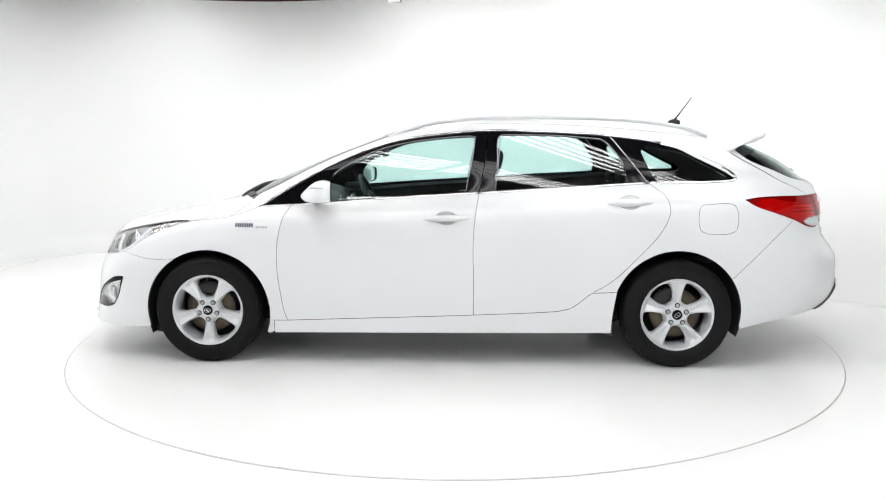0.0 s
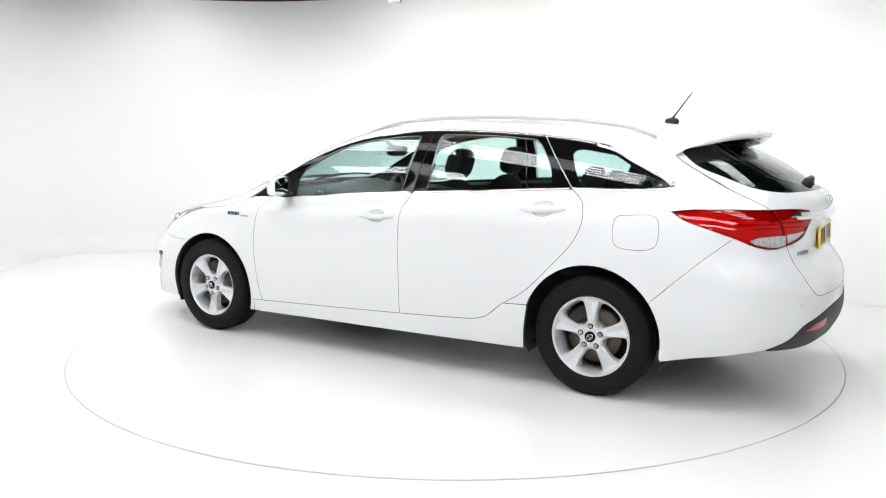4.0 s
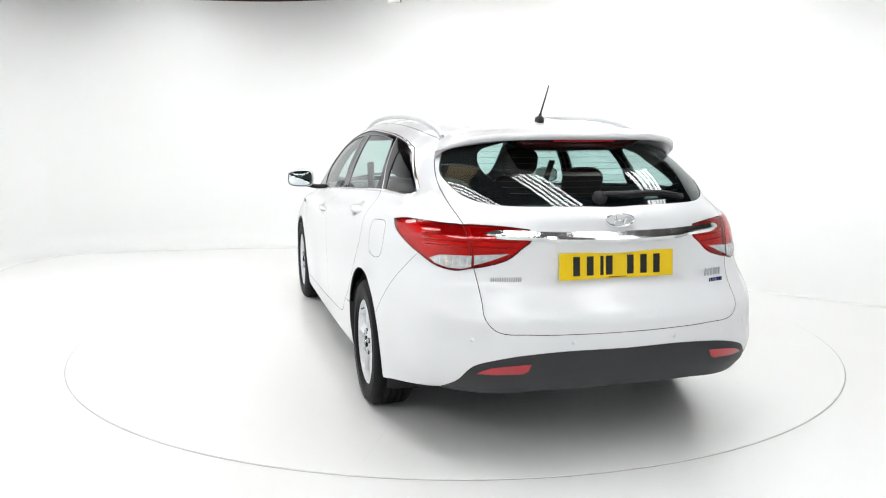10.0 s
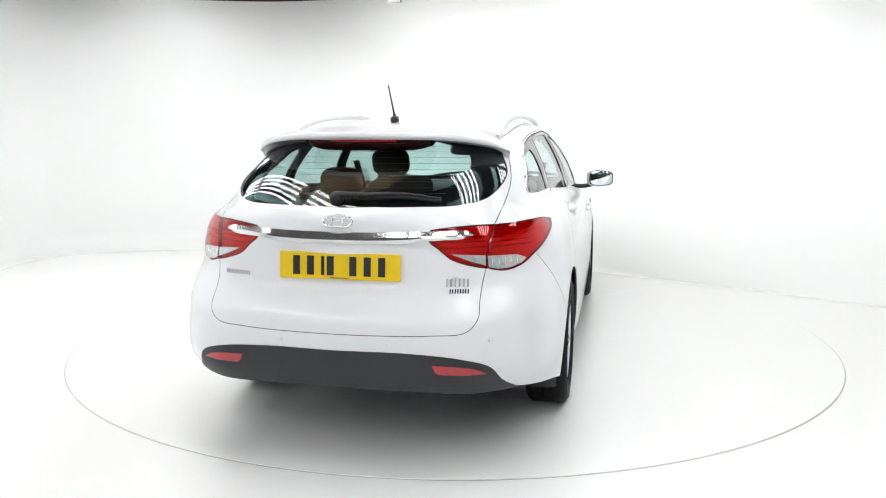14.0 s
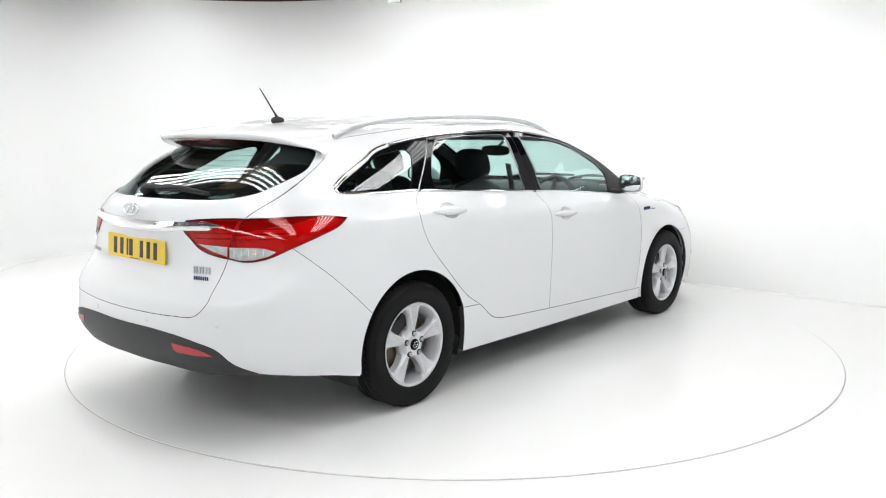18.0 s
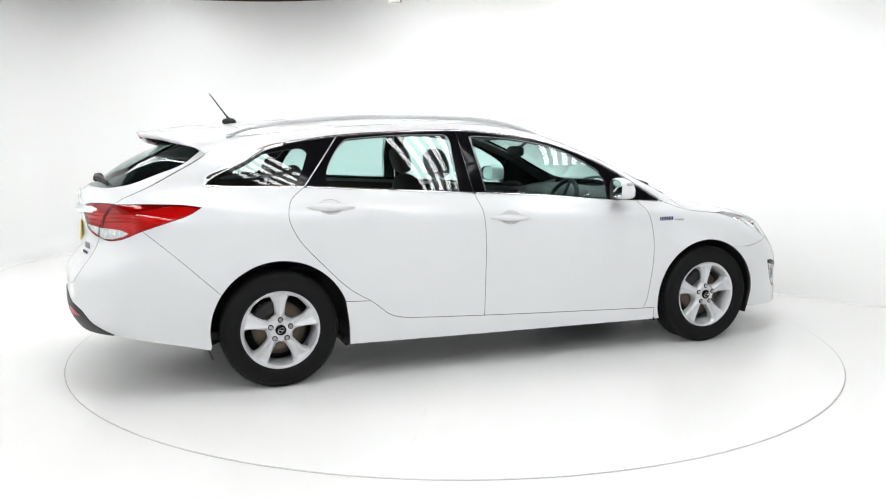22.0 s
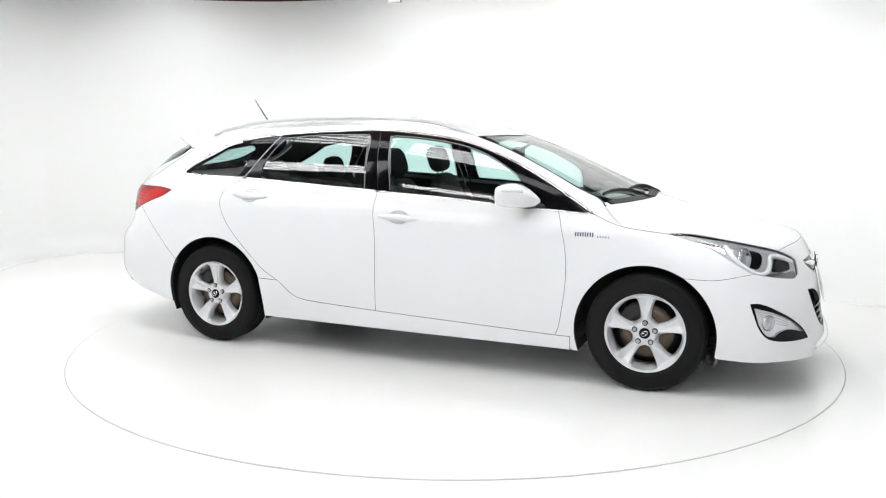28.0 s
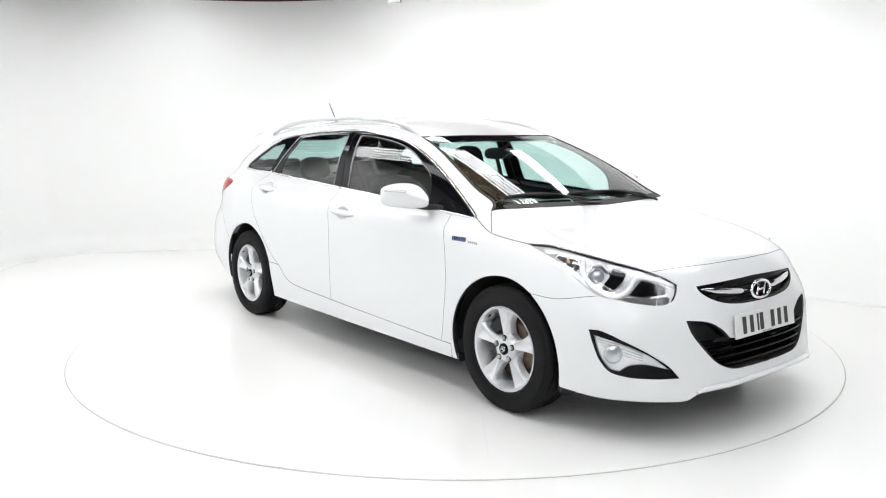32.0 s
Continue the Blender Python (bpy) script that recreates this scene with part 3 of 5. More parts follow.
gate_foot = line(near([(-2.271, .592, .827), (-2.297, .580, .759), (-2.333, .572, .684), (-2.355, .566, .63), (-2.385, .530, .592), (-2.43, .400, .576), (-2.463, .18, .571), (-2.470, 0, .570)]))
val_top = line(near([(-2.474, 0, .504), (-2.458, .30, .502), (-2.401, .522, .478), (-2.345, .610, .445), (-2.300, .660, .385), (-2.22, .715, .325)]))
tail_low = line(near([(-2.22, .715, .325), (-2.08, .78, .305), (-1.90, .835, .27), (-1.752, .86, .236)]))
rear_foot = np.array([p for p in rear_arch if p[0] < -1.60 and p[2] > .24 and p[2] < .528])
o = chain(gate_foot[::-1], lamp_foot_back[::-1], tail_seam, rear_foot, tail_low[::-1], val_top[::-1], np.array([rear((0, z))[0] for z in np.linspace(.50, .565, 5)]))
whole("rear_bumper", o, (-.72, .69, .05), PAINT, car, "white rear bumper", step=.03, gap=.0008, flange=.02)
val_low = line(near([(-2.22, .715, .322), (-2.30, .58, .340), (-2.395, .33, .352), (-2.43, 0, .356)]))
o = chain(val_top, val_low, np.array([rear((0, z))[0] for z in np.linspace(.365, .485, 8)]))
whole("bumper_valance", o, (-.8, .5, 0), VALANCE, car, "dark grained plastic valance under the rear bumper", step=.03, off=.004, gap=0, flange=.03)

# tailgate with its window
glass_side = line(near([(-1.745, .572, 1.272), (-1.837, .612, 1.206), (-1.976, .606, 1.148), (-2.103, .559, 1.098), (-2.218, .455, 1.076), (-2.30, .241, 1.069), (-2.331, 0, 1.066)]))
lamp_in_top = line(near([(-2.189, .610, .998), (-2.283, .488, .997), (-2.336, .375, .985)]))
lamp_in_tip = line(near([(-2.336, .375, .985), (-2.346, .368, .942), (-2.34, .409, .908), (-2.331, .456, .868), (-2.299, .542, .838), (-2.271, .592, .827)]))
o = chain(glass_side[::-1], line(near([(-1.745, .572, 1.272), (-1.66, .565, 1.302)])), seam_up[::-1], lamp_in_top, lamp_in_tip, gate_foot)
TAILGATE = both(o)
gate = panel("tailgate", TAILGATE, (-1, 0, .28), PAINT, car, "white tailgate with a wide window", step=.035)
glass_top = line(near([(-1.66, 0, 1.40), (-1.66, .3, 1.375), (-1.69, .50, 1.32), (-1.745, .572, 1.272)]))
o = both(chain(glass_top, glass_side))
panel("tailgate_window", o, (-.62, 0, .78), REAR_GLASS, gate, "dark tailgate glass with fine heating wires", fair=4, step=.04, off=-.003, gap=.001, flange=.012, edge=GLOSS_BLACK)
inner = both(chain(near([(-1.79, 0, 1.355), (-1.80, .28, 1.335), (-1.82, .40, 1.285)]), line(near([(-1.85, .435, 1.255), (-1.93, .455, 1.19), (-2.03, .435, 1.14), (-2.13, .37, 1.118), (-2.23, .20, 1.108), (-2.255, 0, 1.108)]))))
panel("window_border", o, (-.62, 0, .78), GLOSS_BLACK, gate, "black printed border of the window", holes=[inner], step=.04, off=-.012, gap=.001, flange=0)
for k in range(9):      # heating wires
    z0 = 1.125 + k * .024
    w = .50 - .10 * abs(k - 4) / 4
    pts = [cast_to((-2.0, y, z0), (-1, 0, 0)) for y in np.linspace(-w, w, 24)]
    v, f = tube([q - .008 * m for q, m in pts], .0007, 4)
    piece("heating_wire", v, f, DISC_METAL, gate)

# windscreen
o = both(chain(screen_top[::-1], screen_side[::-1], bonnet_back))
panel("windscreen", o, (.45, 0, .9), PANE_GLASS, car, "clear green-tinted windscreen", fair=4, step=.05, off=-.003, gap=.001, flange=.008, edge=GLOSS_BLACK)
inner = both(chain(line(near([(.335, 0, 1.38), (.35, .3, 1.36), (.40, .50, 1.31)])), line(near([(.46, .545, 1.28), (.742, .600, 1.155), (.957, .632, 1.052), (1.05, .625, 1.0)])),
                   line(near([(1.10, .58, .98), (1.155, .45, 1.0), (1.20, .25, 1.02), (1.225, 0, 1.02)]))))
inner[:, 0] = np.maximum(inner[:, 0], .445)
panel("windscreen_border", o, (.45, 0, .9), GLOSS_BLACK, car, "black printed border of the windscreen", holes=[near(inner)], step=.05, off=-.009, gap=.001, flange=0)

m = ribbon(near(np.array(screen_side) * (1, .985, 1)), .013, .004)
piece("screen_seal", *m, DARK, car, "black rubber seal beside the windscreen")
piece("screen_seal", *mirror_y(m), DARK, car, "black rubber seal beside the windscreen")

# side windows: black frames, panes and bright trim
front_pane = chain(line(side((.672, .968), (.660, 1.085), (.615, 1.135)), .015), line(side((.615, 1.135), (.50, 1.202), (.40, 1.250), (.25, 1.293), (0, 1.330), (-.175, 1.342)), .02), line(side((-.175, 1.342), (-.198, 1.335), (-.185, 1.24), (-.14, 1.02)), .02),
                   line(side((-.14, 1.02), (.25, .998), (.672, .968)), .03))
rear_pane = chain(line(side((-.318, 1.034), (-.335, 1.20), (-.345, 1.335), (-.362, 1.349)), .02), line(side((-.362, 1.349), (-.7, 1.345), (-.95, 1.325)), .03), line(side((-.95, 1.325), (-.985, 1.30), (-1.075, 1.175), (-1.085, 1.15), (-1.085, 1.075)), .02),
                  line(side((-1.085, 1.075), (-.7, 1.056), (-.318, 1.034)), .03))
quarter_pane = chain(line(side((-1.185, 1.255), (-1.20, 1.275), (-1.33, 1.267), (-1.42, 1.252)), .015), line(side((-1.42, 1.252), (-1.52, 1.195), (-1.62, 1.145), (-1.68, 1.110), (-1.675, 1.098)), .015), line(side((-1.675, 1.098), (-1.45, 1.092), (-1.27, 1.089)), .02),
                     line(side((-1.27, 1.089), (-1.235, 1.14), (-1.185, 1.255)), .02))
frame_split = line(side((-.229, 1.019), (-.262, 1.2), (-.285, 1.379)))
rear_split = line(side((-1.218, 1.075), (-1.12, 1.20), (-1.0, 1.349)))
o = chain(cut(belt, 1.085, -.229), frame_split, cut(arch_line, -.285, 1.085))
pair("front_window_frame", o, (0, 1, .35), GLOSS_BLACK, DOORS["front"], "gloss black window frame and pillar cover", holes=[front_pane], step=.03, off=-.002, gap=.0025, fair=3)
o = chain(cut(belt, -.229, -1.218), rear_split, cut(arch_line, -1.0, -.285), frame_split[::-1])
pair("rear_window_frame", o, (0, 1, .35), GLOSS_BLACK, DOORS["rear"], "gloss black window frame", holes=[rear_pane], step=.03, off=-.002, gap=.0025, fair=3)
o = chain(cut(belt, -1.218, -1.70), win_corner[::-1], cut(arch_line, -1.735, -1.0), rear_split[::-1])
pair("quarter_window_frame", o, (0, 1, .35), GLOSS_BLACK, car, "gloss black border of the fixed rear window", holes=[quarter_pane], step=.03, off=-.002, gap=.0025, fair=2)
for nm, o, par, lab in (("front_side_window", front_pane, DOORS["front"], "closed green-tinted door window"), ("rear_side_window", rear_pane, DOORS["rear"], "closed green-tinted door window"),
                        ("quarter_window", quarter_pane, car, "fixed green-tinted rear window")):
    pair(nm, o, (0, 1, .35), PANE_GLASS, par, lab, step=.05, off=-.006, gap=-.004, flange=0, fair=2, move=True)


def bead(name, pts, w, h, mat, parents, label="", **kw):
    m = ribbon(pts, w, h, **kw)
    if not isinstance(parents, (tuple, list)):
        parents = (parents, parents)
    piece(name, *m, mat, parents[0], label)
    piece(name, *mirror_y(m), mat, parents[1], label)


bead("window_seal", cut(arch_line, -1.70, 1.07), .021, .0042, DARK, car, "black rubber window seal")
bead("window_seal", cut(belt, 1.06, -1.69) - (0, 0, .003), .021, .0042, DARK, car, "black rubber window seal")
bead("belt_trim", cut(belt, 1.08, -.225), .014, .007, CHROME, DOORS["front"], "bright chrome waist trim")
bead("belt_trim", cut(belt, -.234, -1.214), .014, .007, CHROME, DOORS["rear"], "bright chrome waist trim")
bead("belt_trim", chain(cut(belt, -1.222, -1.70), win_corner[::-1]), .020, .008, CHROME, car, "bright chrome waist trim")
bead("window_trim", cut(arch_line, -1.735, -1.30), .028, .008, CHROME, car, "bright chrome trim round the rear window")
bead("window_trim", cut(arch_line, -1.29, 1.08), .011, .006, CHROME, car, "bright chrome trim over the side windows")
bead("pillar_line", rear_split + (0, 0, 0), .006, .004, SATIN, DOORS["rear"])
for pane, par, x0, x1 in ((front_pane, DOORS["front"], -.20, .64), (rear_pane, DOORS["rear"], -1.08, -.33)):
    edge_ = np.array([p for p in pane if x0 < p[0] < x1 and p[2] > 1.10 + .05 * (par is DOORS["rear"])])
    bead("pane_edge", edge_ + (0, -.004, .006), .006, .003, GREY_BADGE, par, "thin satin line round the window")
bead("pane_seal", line(side((-.150, 1.03), (-.192, 1.24), (-.205, 1.345))) , .006, .003, GREY_BADGE, DOORS["front"])
bead("pane_seal", line(side((-.322, 1.03), (-.342, 1.2), (-.352, 1.345))), .006, .003, GREY_BADGE, DOORS["rear"])

seam_fill = seam_quarter
bead("seam_fill", seam_fill, .014, .0042, PAINT, car)

# inner trims, roof lining
o = chain(cut(belt, .80, -.25), line(side((-.25, 1.0), (-.25, .35))), line(side((-.25, .35), (.85, .33))), line(side((.85, .33), (.88, .7), (.80, .945))))
pair("door_trim", o, (0, 1, 0), CABIN, DOORS["front"], "dark inner door trim", off=-.055, gap=.004, flange=0, step=.08)
o = chain(cut(belt, -.25, -1.20), line(side((-1.20, 1.07), (-1.25, .9), (-.9, .5), (-.7, .36))), line(side((-.7, .36), (-.25, .34))), line(side((-.25, .34), (-.25, 1.0))))
pair("door_trim", o, (0, 1, 0), CABIN, DOORS["rear"], "dark inner door trim", off=-.055, gap=.004, flange=0, step=.08)
o = chain(cut(belt, -1.22, -1.70), near([(-1.80, .69, 1.08), (-1.95, .68, 1.03), (-2.05, .72, .90), (-2.05, .76, .75)]), line(side((-2.0, .75), (-1.3, .73), (-1.15, .70))), line(side((-1.15, .70), (-1.22, 1.06))))
pair("boot_trim", o, (0, 1, .1), CABIN, car, "dark boot side trim", off=-.05, gap=.004, flange=0, step=.08)
o = both(chain(near([(.42, 0, 1.35), (.40, .3, 1.34), (.36, .52, 1.33)]), line(near([(.3, .535, 1.34), (-.5, .525, 1.42), (-1.0, .525, 1.40), (-1.5, .52, 1.35), (-1.62, .50, 1.33)])), near([(-1.66, .3, 1.37), (-1.68, 0, 1.39)])))
panel("roof_lining", o, (0, 0, 1), LINING, car, "pale fabric roof lining", off=-.035, gap=.0, flange=0, step=.08)
o = chain(cut(arch_line, 1.0, -1.72), near([(-1.66, .5, 1.31)]), line(near([(-1.5, .52, 1.35), (-1.0, .525, 1.4), (-.5, .525, 1.42), (.1, .53, 1.38), (.33, .54, 1.33), (.742, .60, 1.155), (1.06, .63, 1.0)])))
pair("pillar_trim", o, (.1, .72, .68), CABIN, car, "dark pillar and roof side trim", off=-.03, gap=.0, flange=0, step=.08)

o = chain(cut(arch_line, -1.30, -1.735), win_corner, near([(-1.76, .74, 1.04)]), lamp_top, seam_up, rail_edge)
pair("pillar_trim", o, (-.1, .8, .55), CABIN, car, "dark rear pillar trim", off=-.03, gap=.0, flange=0, step=.06)

# spoiler over the tailgate window
tail_edge = hermite([(-2.06, 0, 1.367), (-2.05, .2, 1.366), (-2.01, .36, 1.362), (-1.945, .475, 1.350), (-1.868, .552, 1.326), (-1.771, .613, 1.288)], 5, lead=(-2.05, -.2, 1.366))
front_edge = line(np.vstack([gate_top, near([(-1.63, .592, 1.355), (-1.68, .614, 1.315), (-1.727, .634, 1.273)])]), .01)
rows = []
for k in range(-25, 26):
    u, flip = abs(k) / 25, np.array((1, -1 if k < 0 else 1, 1))
    d = np.concatenate([[0], np.cumsum(np.linalg.norm(np.diff(front_edge, axis=0), axis=1))])
    p0 = np.array([np.interp(u * d[-1], d, front_edge[:, a]) for a in range(3)]) + (-.002, 0, .0005)
    tip = tail_edge[abs(k)]
    ctrl = p0 * .5 + tip * .5 + np.array((0, 0, .012 * (1 - u ** 3)))
    edge_low = tip + np.array((.012, 0, -.026 * (1 - u ** 6)))
    q = cast_to((-1.83 + .08 * u ** 2, edge_low[1] * .94, 1.3), (0, 0, 1))[0]
    q = q * (1 - u ** 8) + (tip * .6 + p0 * .4 - (0, .02, 0)) * u ** 8
    prof = hermite([p0, ctrl, tip], 6)
    low = hermite([edge_low, edge_low * .5 + q * .5 + np.array((0, 0, .004)), q], 4)
    rows.append(np.vstack([prof, low]) * flip)
rows = np.array(rows)
f = grid_faces(*rows.shape[:2])
piece("roof_spoiler", rows.reshape(-1, 3), f + [tuple(range(rows.shape[1])), tuple(range(len(f) and rows.shape[0] * rows.shape[1] - rows.shape[1], rows.shape[0] * rows.shape[1]))[::-1]], PAINT, gate, "white roof spoiler over the tailgate window")
# brake lamp under the spoiler
hous = []
for y in np.linspace(-.30, .30, 31):
    a = abs(y) / .30
    r = (1 - a ** 6) ** .5
    back = .03 * a ** 2
    hous.append([(-2.047 + back, y, 1.352), (-2.040 + back, y, 1.344 - .012 * r), (-2.015 + back, y, 1.346 - .040 * r), (-1.95, y, 1.348 - .058 * r), (-1.88, y, 1.340 - .045 * r), (-1.82, y, 1.335)])
hous = np.array(hous)
hb = piece("brake_lamp_housing", hous.reshape(-1, 3), grid_faces(*hous.shape[:2]), HOUSING_RED, gate, "smoked dark red brake lamp housing under the spoiler")
part("brake_lamp", box((-2.044, -.150, 1.331), (-2.030, .150, 1.348), .004), RED_DEEP, hb, "dark red high brake lamp strip")

# roof rails
rail = hermite([(.375, .549, 1.330), (.23, .545, 1.398), (.10, .54, 1.438), (-.06, .535, 1.463), (-.4, .53, 1.481), (-.75, .53, 1.480), (-1.1, .53, 1.466), (-1.36, .53, 1.438), (-1.50, .53, 1.409), (-1.60, .53, 1.372)], 6)
prof = [(-.008, -.032), (-.010, -.014), (-.006, -.007), (.006, -.007), (.010, -.014), (.008, -.032)]
vs = [(p[0], p[1] + a, p[2] + b - .004) for p in rail for a, b in prof]
k = len(prof)
fs = [(i * k + j, i * k + (j + 1) % k, (i + 1) * k + (j + 1) % k, (i + 1) * k + j) for i in range(len(rail) - 1) for j in range(k)] + [tuple(range(k)), tuple(range(len(vs) - k, len(vs)))[::-1]]
piece("roof_rail", vs, fs, RAIL_SILVER, car, "satin silver roof rail")
piece("roof_rail", *mirror_y((vs, fs)), RAIL_SILVER, car, "satin silver roof rail")

# aerial
v, f = blob((-1.525, 0, 1.432), (.042, .019, .022), 2.2)
v2, f2 = tube([(-1.518, 0, 1.435), (-1.538, 0, 1.463)], .010, 12, radii=[1, .7])
base = piece("aerial_base", *joined((v, f), (v2, f2)), DARK, car, "black rubber aerial foot")
piece("aerial_rod", *tube(np.linspace((-1.532, 0, 1.455), (-1.635, 0, 1.598), 8), .0052, 8, radii=np.linspace(1, .55, 8)), DARK, base, "thin black aerial rod")

# ---- lamps ----
def disc_at(p, d, prof, n=28):
    """A turned shape with its axis along d at p."""
    v, f = lathe(prof, n, "x")
    q = Vector((1, 0, 0)).rotation_difference(Vector(d).normalized()).to_matrix()
    return [np.array(q @ Vector(c)) + p for c in v], f


def two(name, m, mat, parents, label="", smooth=True):
    a = piece(name, m[0], m[1], mat, parents[0], label, smooth)
    b = piece(name, *mirror_y(m), mat, parents[1], label, smooth)
    return a, b


LENS_GLASS = material("projector_lens_glass", (0.55, 0.58, 0.62), 0.05, metal=0.7, coat=1.0)
LAMP_CHROME = material("bright_lamp_chrome", (0.88, 0.89, 0.91), 0.12, metal=1.0, bump=0.1, bump_scale=90)
GUIDE = material("clear_light_guide", (0.86, 0.88, 0.90), 0.15, coat=0.6, vary=0.04, scale=60)
BEZEL = material("ribbed_grey_bezel", (0.10, 0.10, 0.105), 0.3, vary=0.6, scale=110)
HEAD_N = (.68, .66, .32)
head_o = chain(lamp_brow, lamp_low, lamp_under[::-1], lamp_inner[::-1])
heads = pair("headlamp", head_o, HEAD_N, CLEAR_SILVER, car, "headlamp with a silver reflector and projector lens", off=-.042, gap=-.002, flange=0, step=.03)
pair("lamp_cover", head_o, HEAD_N, CLEAR_LENS, heads, "clear lamp cover", edge=CLEAR_SILVER, off=.001, gap=.0005, flange=.006, step=.03, fair=4)
pair("lamp_wall", head_o, HEAD_N, CLEAR_SILVER, heads, "silvered inner wall", edge=CLEAR_SILVER, off=-.012, gap=.003, flange=.04, step=.03,
     holes=[near([(1.56, .790, .835), (1.70, .745, .815), (1.85, .685, .785), (1.98, .610, .745), (2.07, .535, .703), (2.095, .535, .668), (2.05, .65, .655), (1.97, .735, .672), (1.88, .785, .70), (1.80, .795, .74), (1.70, .795, .79), (1.60, .80, .825)])])


def facets(*pts):
    """A closed outline of straight runs on the body's form."""
    return chain(*[line(near([a, b]), .012) for a, b in zip(pts, pts[1:] + pts[:1])])


ring_of = lambda pts, st=.02: chain(line(np.vstack([near(pts), near(pts)[:1]]), st))
pair("turn_lamp", ring_of([(1.60, .770, .835), (1.684, .745, .824), (1.745, .735, .808), (1.772, .790, .760), (1.709, .800, .784)]), HEAD_N, LAMP_CHROME, heads, "silvered indicator bowl", off=-.024, gap=0, flange=0, step=.03)
for p, q in (((1.684, .738, .826), (1.709, .802, .782)), ((1.735, .725, .815), (1.752, .798, .770)), ((1.63, .755, .834), (1.645, .800, .812))):
    bead("bowl_rib", line(near([p, q]), .01), .006, .004, LAMP_CHROME, heads, lift=-.020)
bead("indicator_bulb", line(near([(1.70, .775, .803), (1.712, .778, .797)]), .005), .014, .007, AMBER, heads, lift=-.020)
pair("lamp_shroud", ring_of([(1.880, .665, .785), (1.938, .645, .766), (1.960, .690, .730), (1.940, .742, .690), (1.900, .780, .686), (1.905, .720, .745)]), HEAD_N, GLOSS_BLACK, heads, "gloss black lamp shroud", off=-.026, gap=0, flange=0, step=.03)
pair("main_beam_bowl", facets((2.008, .622, .727), (2.042, .585, .717), (2.084, .532, .697), (2.092, .556, .662), (2.040, .648, .660), (2.000, .690, .668)), HEAD_N, GLOSS_BLACK, heads, "gloss black main beam bowl", off=-.018, gap=0, flange=0, step=.03)
pair("lower_bezel", ring_of([(1.955, .758, .652), (1.995, .715, .656), (2.06, .630, .652), (2.110, .545, .650), (2.113, .567, .625), (2.035, .685, .632)], .015), HEAD_N, BEZEL, heads, "dark ribbed lower bezel", off=-.010, gap=0, flange=0, step=.03)
pc, pn = near_n((1.862, .748, .747))
pc = pc - .036 * pn
AIM = (.93, .36, .05)
two("projector_bowl", disc_at(pc, AIM, [(.062, .006), (.060, .012), (.050, .002), (.042, -.012), (.036, -.02)]), LAMP_CHROME, heads, "chrome projector bowl")
two("projector_lens", disc_at(pc, AIM, [(.0001, .020), (.012, .019), (.025, .013), (.035, .002), (.037, -.012)]), LENS_GLASS, heads, "clear glass projector lens")
drl = line(hermite(near([(1.767, .740, .801), (1.800, .780, .757), (1.843, .793, .717), (1.893, .788, .681), (1.944, .764, .660), (1.976, .722, .666), (1.988, .678, .694), (1.985, .645, .728), (2.001, .610, .741), (2.044, .563, .728), (2.098, .506, .698)]), 5), .01)
bead("light_guide", drl, .026, .012, GUIDE, heads, "bright curved light guide", lift=-.014)

FOG_SILVER = material("bright_fog_bowl", (0.88, 0.89, 0.90), 0.2, metal=0.15, vary=0.05, scale=50, bump=0.3, bump_scale=120)
lens_o = chain(line(near([(1.921, .838, .490), (2.031, .769, .455), (2.109, .679, .404), (2.163, .602, .341)]), .015), line(near([(2.163, .602, .341), (2.093, .703, .366), (2.049, .752, .358), (2.023, .776, .335)]), .015),
               line(near([(2.023, .776, .335), (1.993, .797, .340), (1.954, .821, .389), (1.921, .838, .490)]), .015))
FOG_N = (.66, .75, .1)
fogs = pair("fog_lamp", fog, FOG_N, GLOSS_BLACK, car, "front fog lamp in a gloss black surround", holes=[lens_o], off=-.003, gap=.001, flange=.03, edge=GLOSS_BLACK, step=.02)
pair("fog_reflector", lens_o, FOG_N, FOG_SILVER, fogs, "silvered fog lamp bowl", off=-.017, gap=-.01, flange=0, step=.025)
pair("fog_cover", lens_o, FOG_N, CLEAR_LENS, fogs, "clear fog lamp cover", off=-.003, gap=0, flange=.026, edge=FOG_SILVER, step=.025)
fc, fnn = near_n((2.0, .793, .408))
two("fog_bulb", disc_at(fc - .014 * fnn, (.8, .6, 0), [(.042, -.008), (.042, .004), (.036, .008), (.028, .012), (.015, .016), (.0001, .017)]), LENS_GLASS, fogs, "round fog lamp lens")
for k in range(4):
    bead("fog_rib", line(near([(1.935 + .012 * k, .834, .470 - .012 * k), (2.03, .769, .448 - .014 * k), (2.09, .70, .412 - .01 * k)]), .02), .004, .002, CLEAR_SILVER, fogs, lift=-.012)

# upper grille with the maker's oval
g = panel("grille", both(mouth), (1, 0, .05), DARK, car, "black upper grille with a chrome wing bar", off=-.035, gap=-.004, flange=0, step=.03)
panel("grille_surround", both(mouth), (1, 0, .05), GLOSS_BLACK, g, "gloss black grille surround", holes=[both(chain(line(front((0, .688), (.12, .687), (.28, .683), (.385, .678)), .02), line(front((.385, .678), (.37, .655), (.30, .624), (.17, .604), (0, .598)), .02)))],
      off=-.004, gap=.001, flange=.03, edge=GLOSS_BLACK, step=.03)
for z, w in ((.668, .36), (.648, .35), (.628, .29), (.610, .20)):
    v, f = ribbon(line(front(*[(y, z + .012 * (y / .4) ** 2) for y in np.linspace(-w, w, 15)])), .006, .006, lift=-.02)
    piece("grille_slat", v, f, GLOSS_BLACK, g)
